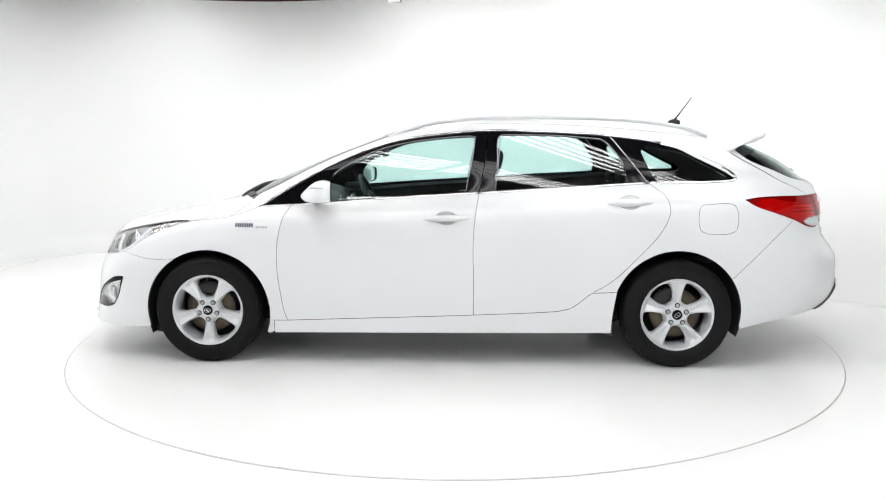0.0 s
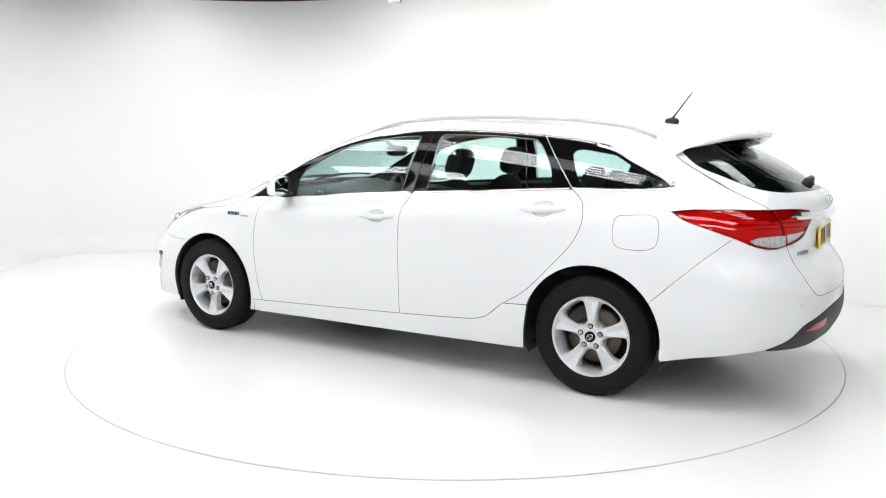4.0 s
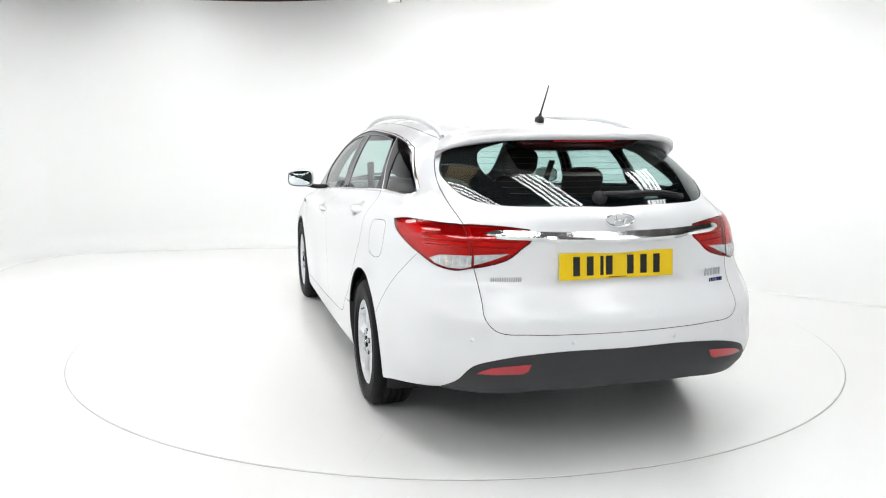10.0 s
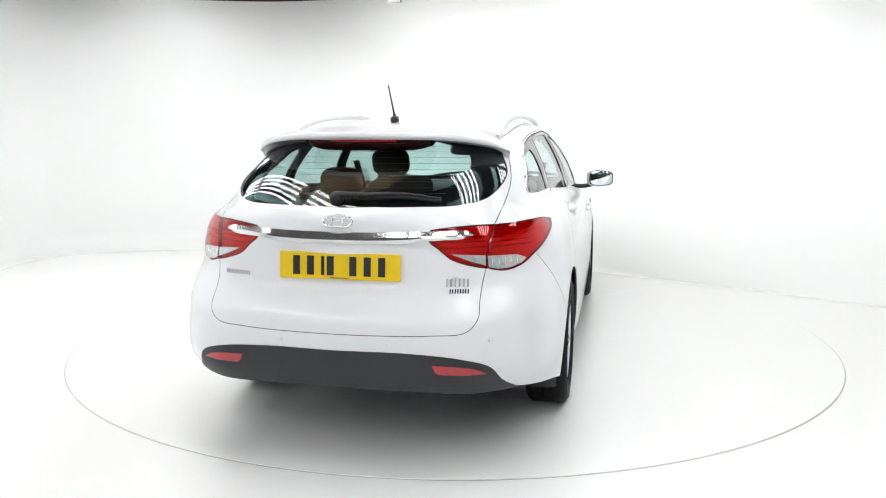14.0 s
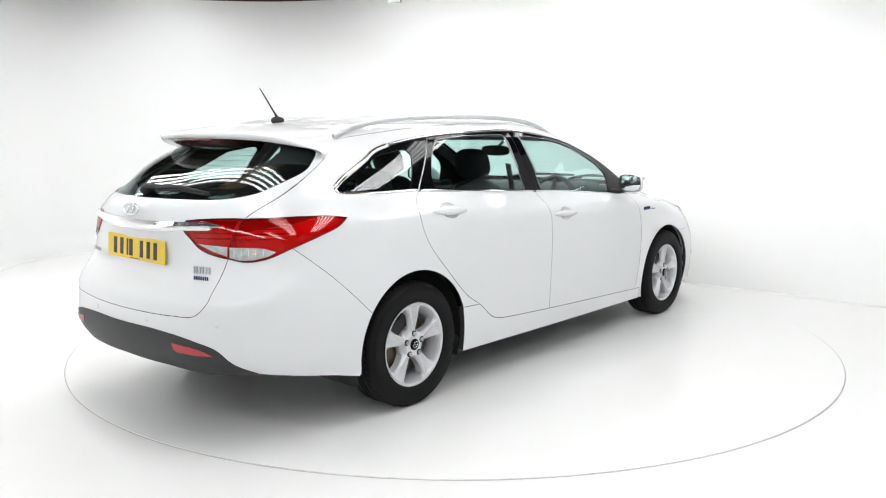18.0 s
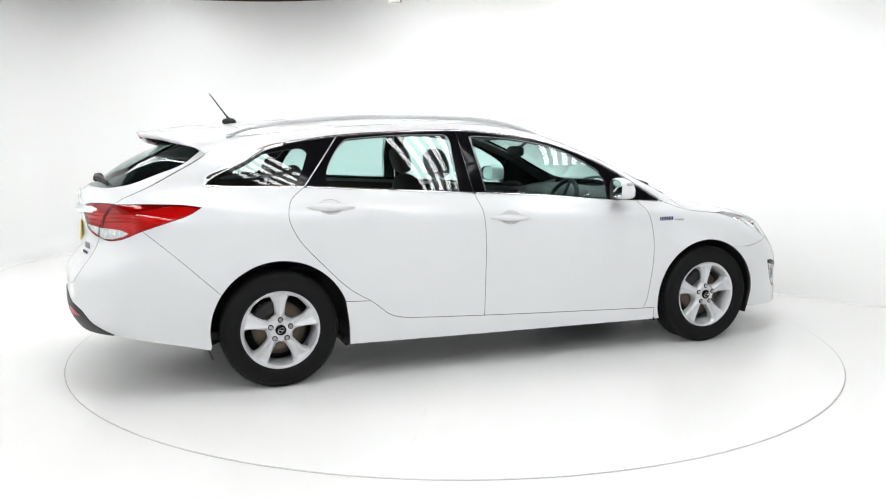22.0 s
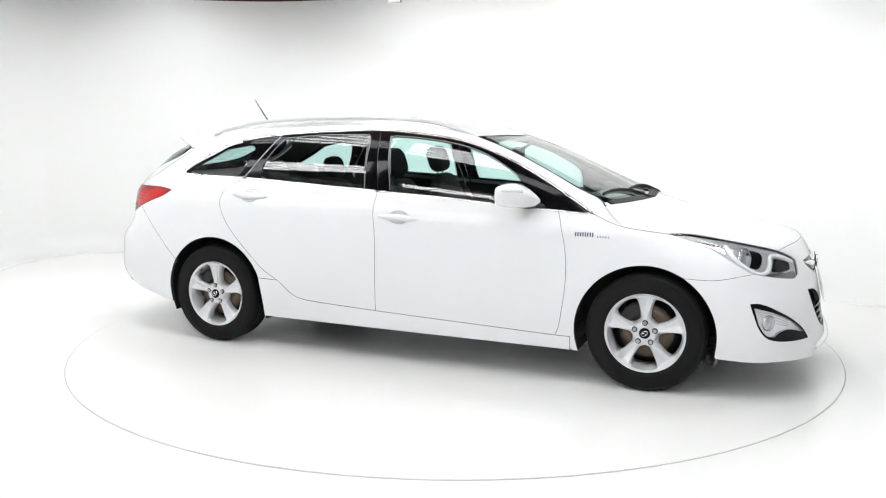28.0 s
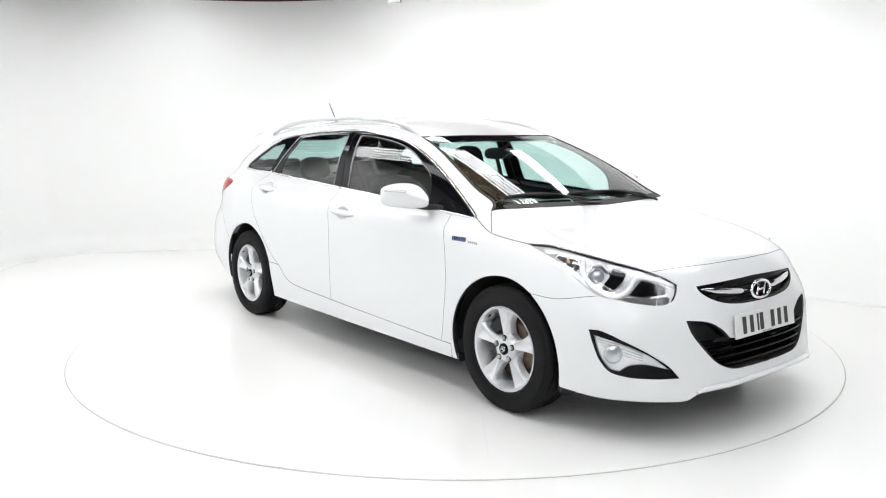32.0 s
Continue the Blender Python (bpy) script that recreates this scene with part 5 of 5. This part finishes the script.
def make_wheel():
    lipv = lathe([(.207, .086), (.212, .090), (.217, .088), (.218, .080), (.208, .074), (.196, .060), (.190, -.09), (.214, -.095), (.214, -.088)], 72)
    wh = piece("wheel", *lipv, ALLOY, car, "silver five-spoke alloy wheel with a black tyre")
    piece("spokes", *rim_face(), ALLOY, wh, smooth=False)
    prof = [(.210, .080), (.214, .092), (.222, .098), (.240, .1015), (.262, .1025), (.285, .100), (.300, .0945), (.309, .087), (.3145, .076)]
    tread = [(.3165, .066), (.3165, .052), (.3085, .0515), (.3085, .0445), (.3165, .044), (.318, .0205), (.3095, .020), (.3095, .0125), (.318, .012), (.318, 0)]
    whole_p = prof + tread + [(r, -h) for r, h in (tread[:-1][::-1])] + [(r, -h) for r, h in prof[::-1]]
    ty = piece("tyre", *lathe(whole_p, 96), RUBBER, wh, "black road tyre with four grooves")
    for rr in (.232, .292):
        v, f = lathe([(rr - .0015, .1000), (rr, .1032), (rr + .0015, .1000)], 72)
        piece("sidewall_bead", v, f, RUBBER, wh)
    # shoulder blocks of the tread
    blocks = []
    for k in range(60):
        a = 2 * math.pi * k / 60
        for sg in (1, -1):
            pts = []
            for dr, h, da in ((.3055, .090, 0), (.3165, .070, .01), (.3185, .056, .016)):
                for dd in (-.030, .030):
                    pts.append((dr + .0012, sg * h, a + da * sg + dd))
            vs = [(r * math.cos(t), h, r * math.sin(t)) for r, h, t in pts]
            blocks.append((vs, [(0, 1, 3, 2), (2, 3, 5, 4)]))
    tagged(piece("shoulder_tread", *joined(*blocks), RUBBER, wh, smooth=False), kind="stuff")
    for k in range(5):
        a = radians(-90 + 72 * k)
        v, f = lathe([(.0095, .070), (.0095, .093), (.0082, .096), (.0060, .095), (.0052, .089), (.0001, .089)], 12)
        piece("wheel_nut", np.array(v) + (.0555 * math.cos(a), 0, .0555 * math.sin(a)), f, SATIN, wh)
        v, f = lathe([(.0100, .0862), (.0150, .0862), (.0150, .080)], 14)
        piece("nut_seat", np.array(v) + (.0555 * math.cos(a), 0, .0555 * math.sin(a)), f, DARK, wh)
    cap = piece("hub_cap", *lathe([(.029, .080), (.029, .090), (.026, .0925), (.0001, .094)], 32), GLOSS_BLACK, wh, "gloss black hub cap with a silver oval")
    ring = [(.018 * math.cos(a), .0945, .012 * math.sin(a)) for a in np.linspace(0, 2 * math.pi, 25)]
    piece("cap_oval", *joined(tube(ring, .0022, 6, up=(0, 1, 0)), tube([(-.006, .0945, -.008), (.006, .0945, .008)], .0026, 6, up=(0, 1, 0))), CHROME, wh)
    piece("brake_disc", *lathe([(.06, .012), (.066, .020), (.145, .020), (.146, .0), (.06, .012)], 56), DISC_METAL, wh, "worn brake disc")
    piece("hub", *lathe([(.0001, .046), (.05, .046), (.068, .036), (.068, .0)], 32), CAST_IRON, wh)
    piece("wheel_back", *lathe([(.0001, -.06), (.192, -.06), (.192, -.08)], 40), DARK, wh)
    rows = []
    for a in np.linspace(radians(60), radians(125), 12):
        rows.append([(r * math.cos(a), h, r * math.sin(a)) for r, h in ((.095, .040), (.100, .056), (.155, .056), (.165, .046), (.165, -.01), (.095, -.01))])
    rows = np.array(rows)
    piece("brake_caliper", rows.reshape(-1, 3), grid_faces(*rows.shape[:2]), DARK, wh, "dark cast brake caliper", smooth=False)
    piece("valve", *tube([(0, .075, .186), (0, .092, .180)], .004, 8, up=(1, 0, 0)), DARK, wh)
    return wh


wheel = make_wheel()
wheel.matrix_basis = pose(1.385, .783, .317)
copy_thing(wheel, pose(-1.385, .783, .317, 0, 36, 0))
copy_thing(wheel, pose(1.385, -.783, .317, 0, 36, 180))
copy_thing(wheel, pose(-1.385, -.783, .317, 0, 36, 180))

# wheel housings
for x, z in ((1.378, .310), (-1.378, .322)):
    R = .385
    arc = [radians(a) for a in np.linspace(-22, 202, 30)]
    rows = []
    for a in arc:
        c, s = math.cos(a), math.sin(a)
        rows.append([(x + R * c, .842, z + R * s), (x + (R + .012) * c, .80, z + (R + .012) * s), (x + (R + .012) * c, .56, z + (R + .012) * s), (x + .12 * c, .55, z + .12 * s), (x, .55, z)])
    rows = np.array(rows)
    two("wheel_housing", (rows.reshape(-1, 3), grid_faces(*rows.shape[:2])), DARK, (car, car), "black wheel housing liner")
two("front_air_dam", tube([(1.70, .80, .19), (1.71, .60, .185)], .03, 8, flat=.9), DARK, (car, car), "black air dam before the wheel")

two("rear_flap", tube([(-1.00, .80, .20), (-1.00, .62, .195)], .024, 8, flat=.9), DARK, (car, car), "black flap before the rear wheel")
# floor of the car
part("underbody", box((-1.95, -.60, .22), (1.95, .60, .28), .02), DARK, car, "dark underbody")
part("floor_pan", box((-1.00, -.84, .20), (1.00, .84, .28), .02), CABIN, car)
piece("exhaust", *tube(hermite([(-1.4, -.40, .26), (-1.8, -.40, .28), (-2.0, -.40, .30), (-2.12, -.40, .29)], 6), .026, 16), CAST_IRON, car, "short exhaust pipe under the bumper")

# ---- the cabin ----
def seat_mesh(w, back_h, lean, x, y, z):
    """Cushion and backrest with side bolsters."""
    q = Matrix.Rotation(radians(-lean), 3, "Y")
    cush = joined(blob((x + .24, y, z + .04), (.27, w * .80, .085), 3.2), blob((x + .24, y + w * .84, z + .07), (.25, .06, .08), 2.6), blob((x + .24, y - w * .84, z + .07), (.25, .06, .08), 2.6))
    off = np.array(q @ Vector((0, 0, back_h / 2)))
    c = np.array((x, y, z + .06)) + off
    back = joined(blob(c, (.075, w * .84, back_h / 2), 3.2, turn=q), blob(c + (.03, w * .82, -.04), (.09, .055, back_h / 2 * .85), 2.6, turn=q), blob(c + (.03, -w * .82, -.04), (.09, .055, back_h / 2 * .85), 2.6, turn=q))
    top_p = np.array((x, y, z + .06)) + np.array(q @ Vector((0, 0, back_h)))
    return cush, back, top_p, q


for y in (.37, -.37):
    cush, back, tp, q = seat_mesh(.26, .62, 18, -.10, y, .42)
    s = piece("front_seat", *cush, FABRIC, car, "charcoal fabric front seat with a headrest")
    piece("backrest", *back, FABRIC, s)
    hc = tp + np.array(q @ Vector((.01, 0, .105)))
    piece("headrest", *blob(hc, (.055, .125, .095), 3.0, turn=q), FABRIC, s, "padded dark headrest")
    for d in (.05, -.05):
        piece("headrest_post", *tube([tp + (0, d, -.05), hc + np.array((0, d, 0))], .007, 8, up=(1, 0, 0)), CHROME, s)
    piece("belt_strap", *tube(hermite([(-.28, y * 1.68, 1.18), (-.20, y * 1.62, 1.0), (-.16, y * 1.55, .60)], 5), .022, 6, flat=.1, up=(1, 0, 0)), DARK, s, "black seat belt")
rows = joined(blob((-.78, 0, .47), (.27, .64, .09), 3.4), blob((-1.08, 0, .74), (.085, .62, .30), 3.4, turn=Matrix.Rotation(radians(-20), 3, "Y")))
rs = piece("rear_bench", *rows, FABRIC, car, "charcoal fabric rear bench with three headrests")
for y, h in ((.40, .075), (0, .05), (-.40, .075)):
    piece("headrest", *blob((-1.20, y, 1.05 + h * .6), (.045, .12, h + .01), 3.0, turn=Matrix.Rotation(radians(-18), 3, "Y")), FABRIC, rs)
part("boot_cover", box((-2.02, -.56, .985), (-1.25, .56, .997), .004), CABIN, car, "dark roller cover over the boot")
part("boot_floor", box((-2.18, -.60, .58), (-1.1, .60, .62), .01), CABIN, car)
part("boot_sill", box((-2.28, -.50, .62), (-2.20, .50, .92), .02), CABIN, car)

# dashboard and steering wheel (right-hand drive)
ys = np.linspace(-.70, .70, 25)
prof = [(1.10, .965), (.98, .985), (.86, .975), (.78, .955), (.735, .915), (.74, .82), (.80, .70), (.86, .55), (.88, .35)]
hump = lambda y: .028 * math.exp(-((y + .37) / .16) ** 2)
rows = np.array([[(x + .03 * (y / .7) ** 2, y, z + hump(y) * (z > .9) - .015 * (y / .7) ** 2) for x, z in prof] for y in ys])
d = piece("dashboard", rows.reshape(-1, 3), grid_faces(*rows.shape[:2]), DASH_GREY, car, "dark grey dashboard under the windscreen")
part("centre_stack", box((.72, -.12, .50), (.78, .12, .90), .02), GLOSS_BLACK, d, "gloss black centre stack")
for y in (.56, .1, -.1, -.60):
    part("air_vent", box((.722, y - .055, .86), (.74, y + .055, .905), .008), SATIN, d)
wc, wq = Vector((.56, -.37, .88)), Matrix.Rotation(radians(-65), 3, "Y")
ring = [np.array(wc + wq @ Vector((.185 * math.cos(a), .185 * math.sin(a), 0))) for a in np.linspace(0, 2 * math.pi, 41)]
sw = piece("steering_wheel", *tube(ring, .015, 10, up=tuple(wq @ Vector((0, 0, 1)))), CABIN, car, "black steering wheel on the right-hand side")
piece("wheel_boss", *blob(np.array(wc), (.07, .075, .03), 2.6, turn=wq), CABIN, sw)
for a in (0, math.pi, math.pi * .5):
    e = np.array(wc + wq @ Vector((.18 * math.sin(a), .18 * math.cos(a), 0)))
    piece("wheel_spoke", *tube([np.array(wc), e], .016, 8, flat=.6), SATIN if a > 3.2 else CABIN, sw)
piece("steering_column", *tube([np.array(wc), (.80, -.37, .78)], .035, 10), CABIN, sw)
part("centre_console", box((-.35, -.11, .30), (.75, .11, .60), .03), CABIN, car, "dark centre console")
q = cast_to((.50, 0, 1.3), (0, 0, 1))[0]
im = piece("interior_mirror", *blob((q[0] - .09, 0, q[2] - .075), (.018, .125, .037), 3.0), DARK, car, "black interior mirror behind the windscreen")
piece("mirror_stem", *tube([q - (0, 0, .012), (q[0] - .08, 0, q[2] - .06)], .010, 8), DARK, im)

# ---- the studio ----
WALL_PLAN = [(-4.35, .6), (-4.35, 2.0), (-4.42, 6.8), (-4.62, 8.5), (-4.35, 9.1), (-3.6, 9.46), (-2.9, 9.62), (-2.05, 9.745), (-1.25, 9.61), (-.55, 9.30), (.2, 8.85), (1.2, 8.17), (2.91, 6.78), (3.49, 6.27), (5.2, 4.76), (6.0, 3.9), (6.2, 3.0), (6.2, .6)]
ROOM_H = 4.4      # the barn's ceiling
SET_H = 2.85      # the white set stops short of it


def room_wall(name, plan, cove, label):
    rows = []
    P = np.array(plan, float)
    t = np.gradient(P, axis=0)
    t /= np.linalg.norm(t, axis=1, keepdims=True)
    nrm = np.stack([t[:, 1], -t[:, 0]], 1)       # into the room
    for k, (p, n_) in enumerate(zip(P, nrm)):
        col = []
        for a in np.linspace(0, math.pi / 2, 7):
            r = cove if cove < .05 else cove * min(1, max(.04, (len(P) - 1 - k) / 18))     # the sweep fades out
            col.append((p[0] + n_[0] * r * (1 - math.sin(a)), p[1] + n_[1] * r * (1 - math.sin(a)), r * (1 - math.cos(a)) - .002))
        top_z = SET_H + .4 * min(1, max(0, (9.0 - p[1]) / 1.5)) * (p[0] < -3)      # the left flat stands taller
        col.append((*p, top_z))
        col.append((p[0] - n_[0] * .15, p[1] - n_[1] * .15, top_z))
        col.append((p[0] - n_[0] * .15, p[1] - n_[1] * .15, 0))
        rows.append(col)
    rows = np.array(rows)
    ob = piece(name, rows.reshape(-1, 3), grid_faces(*rows.shape[:2], True), STUDIO)
    return tagged(ob, label, "wall", kind="structure")


def dense(plan, k):
    return hermite(plan, k)


room_wall("wall_back", dense(WALL_PLAN[:12] + [(2.95, 6.75)], 5), .22, "white seamless studio wall curving into the floor")
room_wall("wall_right", dense([(1.9, 7.60)] + WALL_PLAN[12:], 4), .012, "white studio wall meeting the floor in a line")
wb = part("wall_front", box((-4.6, -5.2, 0), (6.4, -5.0, ROOM_H), 0), material("white_workshop_wall", (.66, .66, .65), .8, vary=.2, scale=1.5, bump=.2, bump_scale=20), smooth=False)
tagged(wb, "plain white workshop wall opposite the set", "wall", kind="structure")

SHOP = wb.data.materials[0]
for nm, x0, x1 in (("wall_left_rear", -4.55, -4.35), ("wall_right_rear", 6.2, 6.4)):
    w_ = part(nm, box((x0, -5.0, 0), (x1, .6, ROOM_H), 0), SHOP, smooth=False)
    tagged(w_, "plain white workshop wall beside the camera", "wall", kind="structure")
SLATE = material("dark_grey_barn_wall", (.05, .05, .052), .8, vary=.3, scale=2, bump=.2, bump_scale=20)
BARN = material("dark_red_barn_boards", (.075, .03, .026), .8, vary=.35, scale=2.5, bump=.3, bump_scale=20)
for nm, lo, hi in (("barn_wall_left", (-5.25, -5.4), (-5.05, 10.4)), ("barn_wall_back", (-5.05, 10.2), (6.65, 10.4)), ("barn_wall_right", (6.65, -5.4), (6.85, 10.4))):
    w_ = part(nm, box((*lo, 0), (*hi, ROOM_H), 0), BARN if nm == "barn_wall_back" else SLATE, smooth=False)
    tagged(w_, "dark red boarded barn wall behind the white set" if nm == "barn_wall_back" else "dark grey barn wall behind the white set", "wall", kind="structure")
CONCRETE = material("pale_concrete_floor", (.58, .58, .57), .5, vary=.25, scale=1.5, bump=.2, bump_scale=25)
fc = part("floor_workshop", box((-5.2, -5.4, -.2), (6.8, -.3, -.004), 0), CONCRETE, smooth=False)
tagged(fc, "pale concrete workshop floor behind the camera", "floor", kind="structure")
fl = part("floor", box((-5.25, -.3, -.2), (6.85, 10.4, -.004), 0), FLOOR, smooth=False)
tagged(fl, "white painted studio floor with small scuffs", "floor", kind="structure")

WOOD = material("brown_timber_ceiling", (.40, .28, .16), .6, vary=.3, scale=3, bump=.3, bump_scale=30)
bmc = bmesh.new()
boards = [((.9, y, ROOM_H - .08), (5.5, y + .137, ROOM_H - .05)) for y in np.arange(4.0, 5.35, .14)]
boards += [((x, 3.98, ROOM_H - .05), (x + .09, 5.42, ROOM_H - .002)) for x in np.arange(1.1, 5.4, 1.4)]
for lo, hi in boards:
    b = box(lo, hi, .005)
    me = bpy.data.meshes.new("tmp")
    b.to_mesh(me)
    b.free()
    bmc.from_mesh(me)
    bpy.data.meshes.remove(me)
bmesh.ops.transform(bmc, matrix=Matrix.Rotation(radians(41.3), 4, "Z"), verts=bmc.verts)
ce = part("ceiling_boards", bmc, WOOD, smooth=False)
tagged(ce, "band of brown timber boards under the roof", "ceiling", kind="structure")
ROOF = material("dark_roof_sheet", (.035, .033, .032), .8, vary=.25, scale=2, bump=.2, bump_scale=25)
cw = part("ceiling", box((-5.25, -5.4, ROOM_H), (6.85, 10.4, ROOM_H + .1), 0), ROOF, smooth=False)
tagged(cw, "dark roof sheeting over the workshop", "ceiling", kind="structure")

# the turntable: a disc with a fine gap round it
GAP = material("dark_floor_gap", (.42, .42, .41), .9, vary=.3, scale=6)
gap = piece("floor_gap", *lathe([(DISC_R - .0045, -.0028), (DISC_R + .0025, -.0028)], 200, "z"), GAP)
gap.matrix_basis = pose(*AXIS, 0)
tagged(gap, "fine dark joint round the turntable", "floor joint", kind="structure")
disc = piece("turntable", *lathe([(.0001, 0), (.6, 0), (1.2, 0), (1.8, 0), (DISC_R - .005, 0), (DISC_R - .003, -.003)], 160, "z"), FLOOR, smooth=False)
tagged(disc, "white round turntable flush with the studio floor", "turntable")
SEAM = material("faint_board_seam", (.70, .70, .68), .8, vary=.15, scale=9)
ox, oy = CAR_OFFSET
for a, b in (((.01, -.6), (.09, -1.62)), ((-.40, -.74), (-1.10, -2.12)), ((-.10, .3), (-.165, 1.62)), ((-.42, .5), (-.86, 1.22)), ((-1.20, .56), (-2.22, 1.07)), ((.75, -.5), (1.75, -1.3)), ((.9, .6), (1.9, 1.25)), ((-1.85, -.12), (-2.3, -.16))):
    pa, pb = np.array((a[0] - ox, a[1] - oy)), np.array((b[0] - ox, b[1] - oy))
    d = (pb - pa) / np.linalg.norm(pb - pa)
    n_ = np.array((-d[1], d[0])) * .0022
    vs = [(*(pa + n_), .0006), (*(pa - n_), .0006), (*(pb - n_), .0006), (*(pb + n_), .0006)]
    piece("board_seam", vs, [(0, 1, 2, 3)], SEAM, disc)
rnd = random.Random(5)
SCUFF = material("grey_floor_scuff", (.58, .58, .56), .9, vary=.2, scale=30)
for holder, n_s, radius in ((disc, 16, DISC_R - .1), (None, 22, 4.0)):
    m = []
    for k in range(n_s):
        r, a = radius * math.sqrt(rnd.random()), rnd.random() * 6.28
        if holder is None:
            r = DISC_R + .15 + rnd.random() * 1.2
        x, y, s = r * math.cos(a), r * math.sin(a), .0022 + .003 * rnd.random()
        e = rnd.random() * 3.14
        pts = [(x + s * math.cos(t + e) * (1 + 1.6 * (k % 4 == 0)), y + s * .5 * math.sin(t + e), .0009 if holder else -.0030) for t in np.linspace(0, 6.28, 8)[:-1]]
        m.append((pts, [tuple(range(7))]))
    ob = piece("scuff", *joined(*m), SCUFF, holder)
    tagged(ob, kind="stuff")
    if holder is None:
        ob.matrix_basis = pose(*AXIS, 0)
        tagged(ob, "small grey scuffs on the white floor", "scuffs", kind="stuff")

# overhead tube lights
TRAY = material("white_light_tray", (.55, .55, .54), .5, vary=.05)


def tube_light(m, drop, length=1.9, count=5, pitch=.115):
    w = pitch * count / 2
    ob = part("ceiling_light", box((-.05, -length / 2, .05), (.05, length / 2, .10), .01), TRAY, None, smooth=False)
    for k in range(count):
        x = (k - (count - 1) / 2) * pitch
        v, f = tube([(x, -length / 2 + .03, .018), (x, length / 2 - .03, .018)], .028, 10, up=(1, 0, 0))
        piece("light_tube", v, f, TUBE, ob)
    for y in (-length / 2 + .02, length / 2 - .02):
        part("end_cap", box((-w, y - .02, -.012), (w, y + .02, .05), .004), TRAY, ob, smooth=False)
        part("hanger", box((-.006, y - .006, .10), (.006, y + .006, drop), 0), TRAY, ob, smooth=False)
    ob.matrix_basis = m
    return tagged(ob, "hanging ceiling light with %s white tubes" % {1: "single", 2: "two", 3: "three", 5: "five"}[count], "ceiling light", group="studio ceiling lights")


# the lights hang in long parallel rows, askew to the camera: how far off each row lies, and the middles of its fittings along it
ROW_YAW, LIGHT_Z = 41.3, 3.05
# added unseen as fill: row -1.6, (.05, -5.2), (3.25, -6.0), (4.8, -6.1)
LIGHT_ROWS = [(-1.6, (-3.0, -1.0, 1.0)), (.05, (-5.2, .8, 2.8)), (1.65, (-7.2, -5.2, -3.2, -1.2, .8)), (3.25, (-8.0, -6.0, -1.95, .05)), (4.8, (-6.1, -4.0, -2.0))]
row_way = Matrix.Rotation(radians(ROW_YAW), 3, "Z")
first = None
for off, middles in LIGHT_ROWS:
    for along in middles:
        p = row_way @ Vector((off, -along, LIGHT_Z))
        m = pose(*p, 0, 0, ROW_YAW)
        if first is None:
            first = tube_light(m, ROOM_H - LIGHT_Z)
        else:
            copy_thing(first, m)
p = row_way @ Vector((6.1, 4.2, LIGHT_Z))
tube_light(pose(*p, 0, 0, ROW_YAW), ROOM_H - LIGHT_Z, count=2)

# a small white bracket that hangs over the back wall's top
brk = part("hanging_bracket", box((-.555, 8.48, 2.660), (-.432, 8.56, 2.74), .004), TRAY, None, smooth=False)
part("side_plate", box((-.4315, 8.475, 2.662), (-.424, 8.565, 2.745), .001), DARK, brk, "black side plate", smooth=False)
part("hanger", box((-.50, 8.515, 2.738), (-.488, 8.527, ROOM_H), 0), DARK, brk, smooth=False)
tagged(brk, "small white metal bracket hanging over the back wall", "bracket")


# ---- what moves: the turntable turns once round with the car on it ----
def motions():
    rows, disc_rows = [], []
    for k in range(65):
        t = k / 2
        turn = Matrix.Rotation(radians(HEADING - TURN_RATE * t), 4, "Z")
        rows.append((t, Matrix.Translation((*AXIS, 0)) @ turn @ Matrix.Translation((-CAR_OFFSET[0], -CAR_OFFSET[1], 0))))
        disc_rows.append((t, Matrix.Translation((*AXIS, 0)) @ turn))
    walk(car, rows)
    walk(disc, disc_rows)


motions()
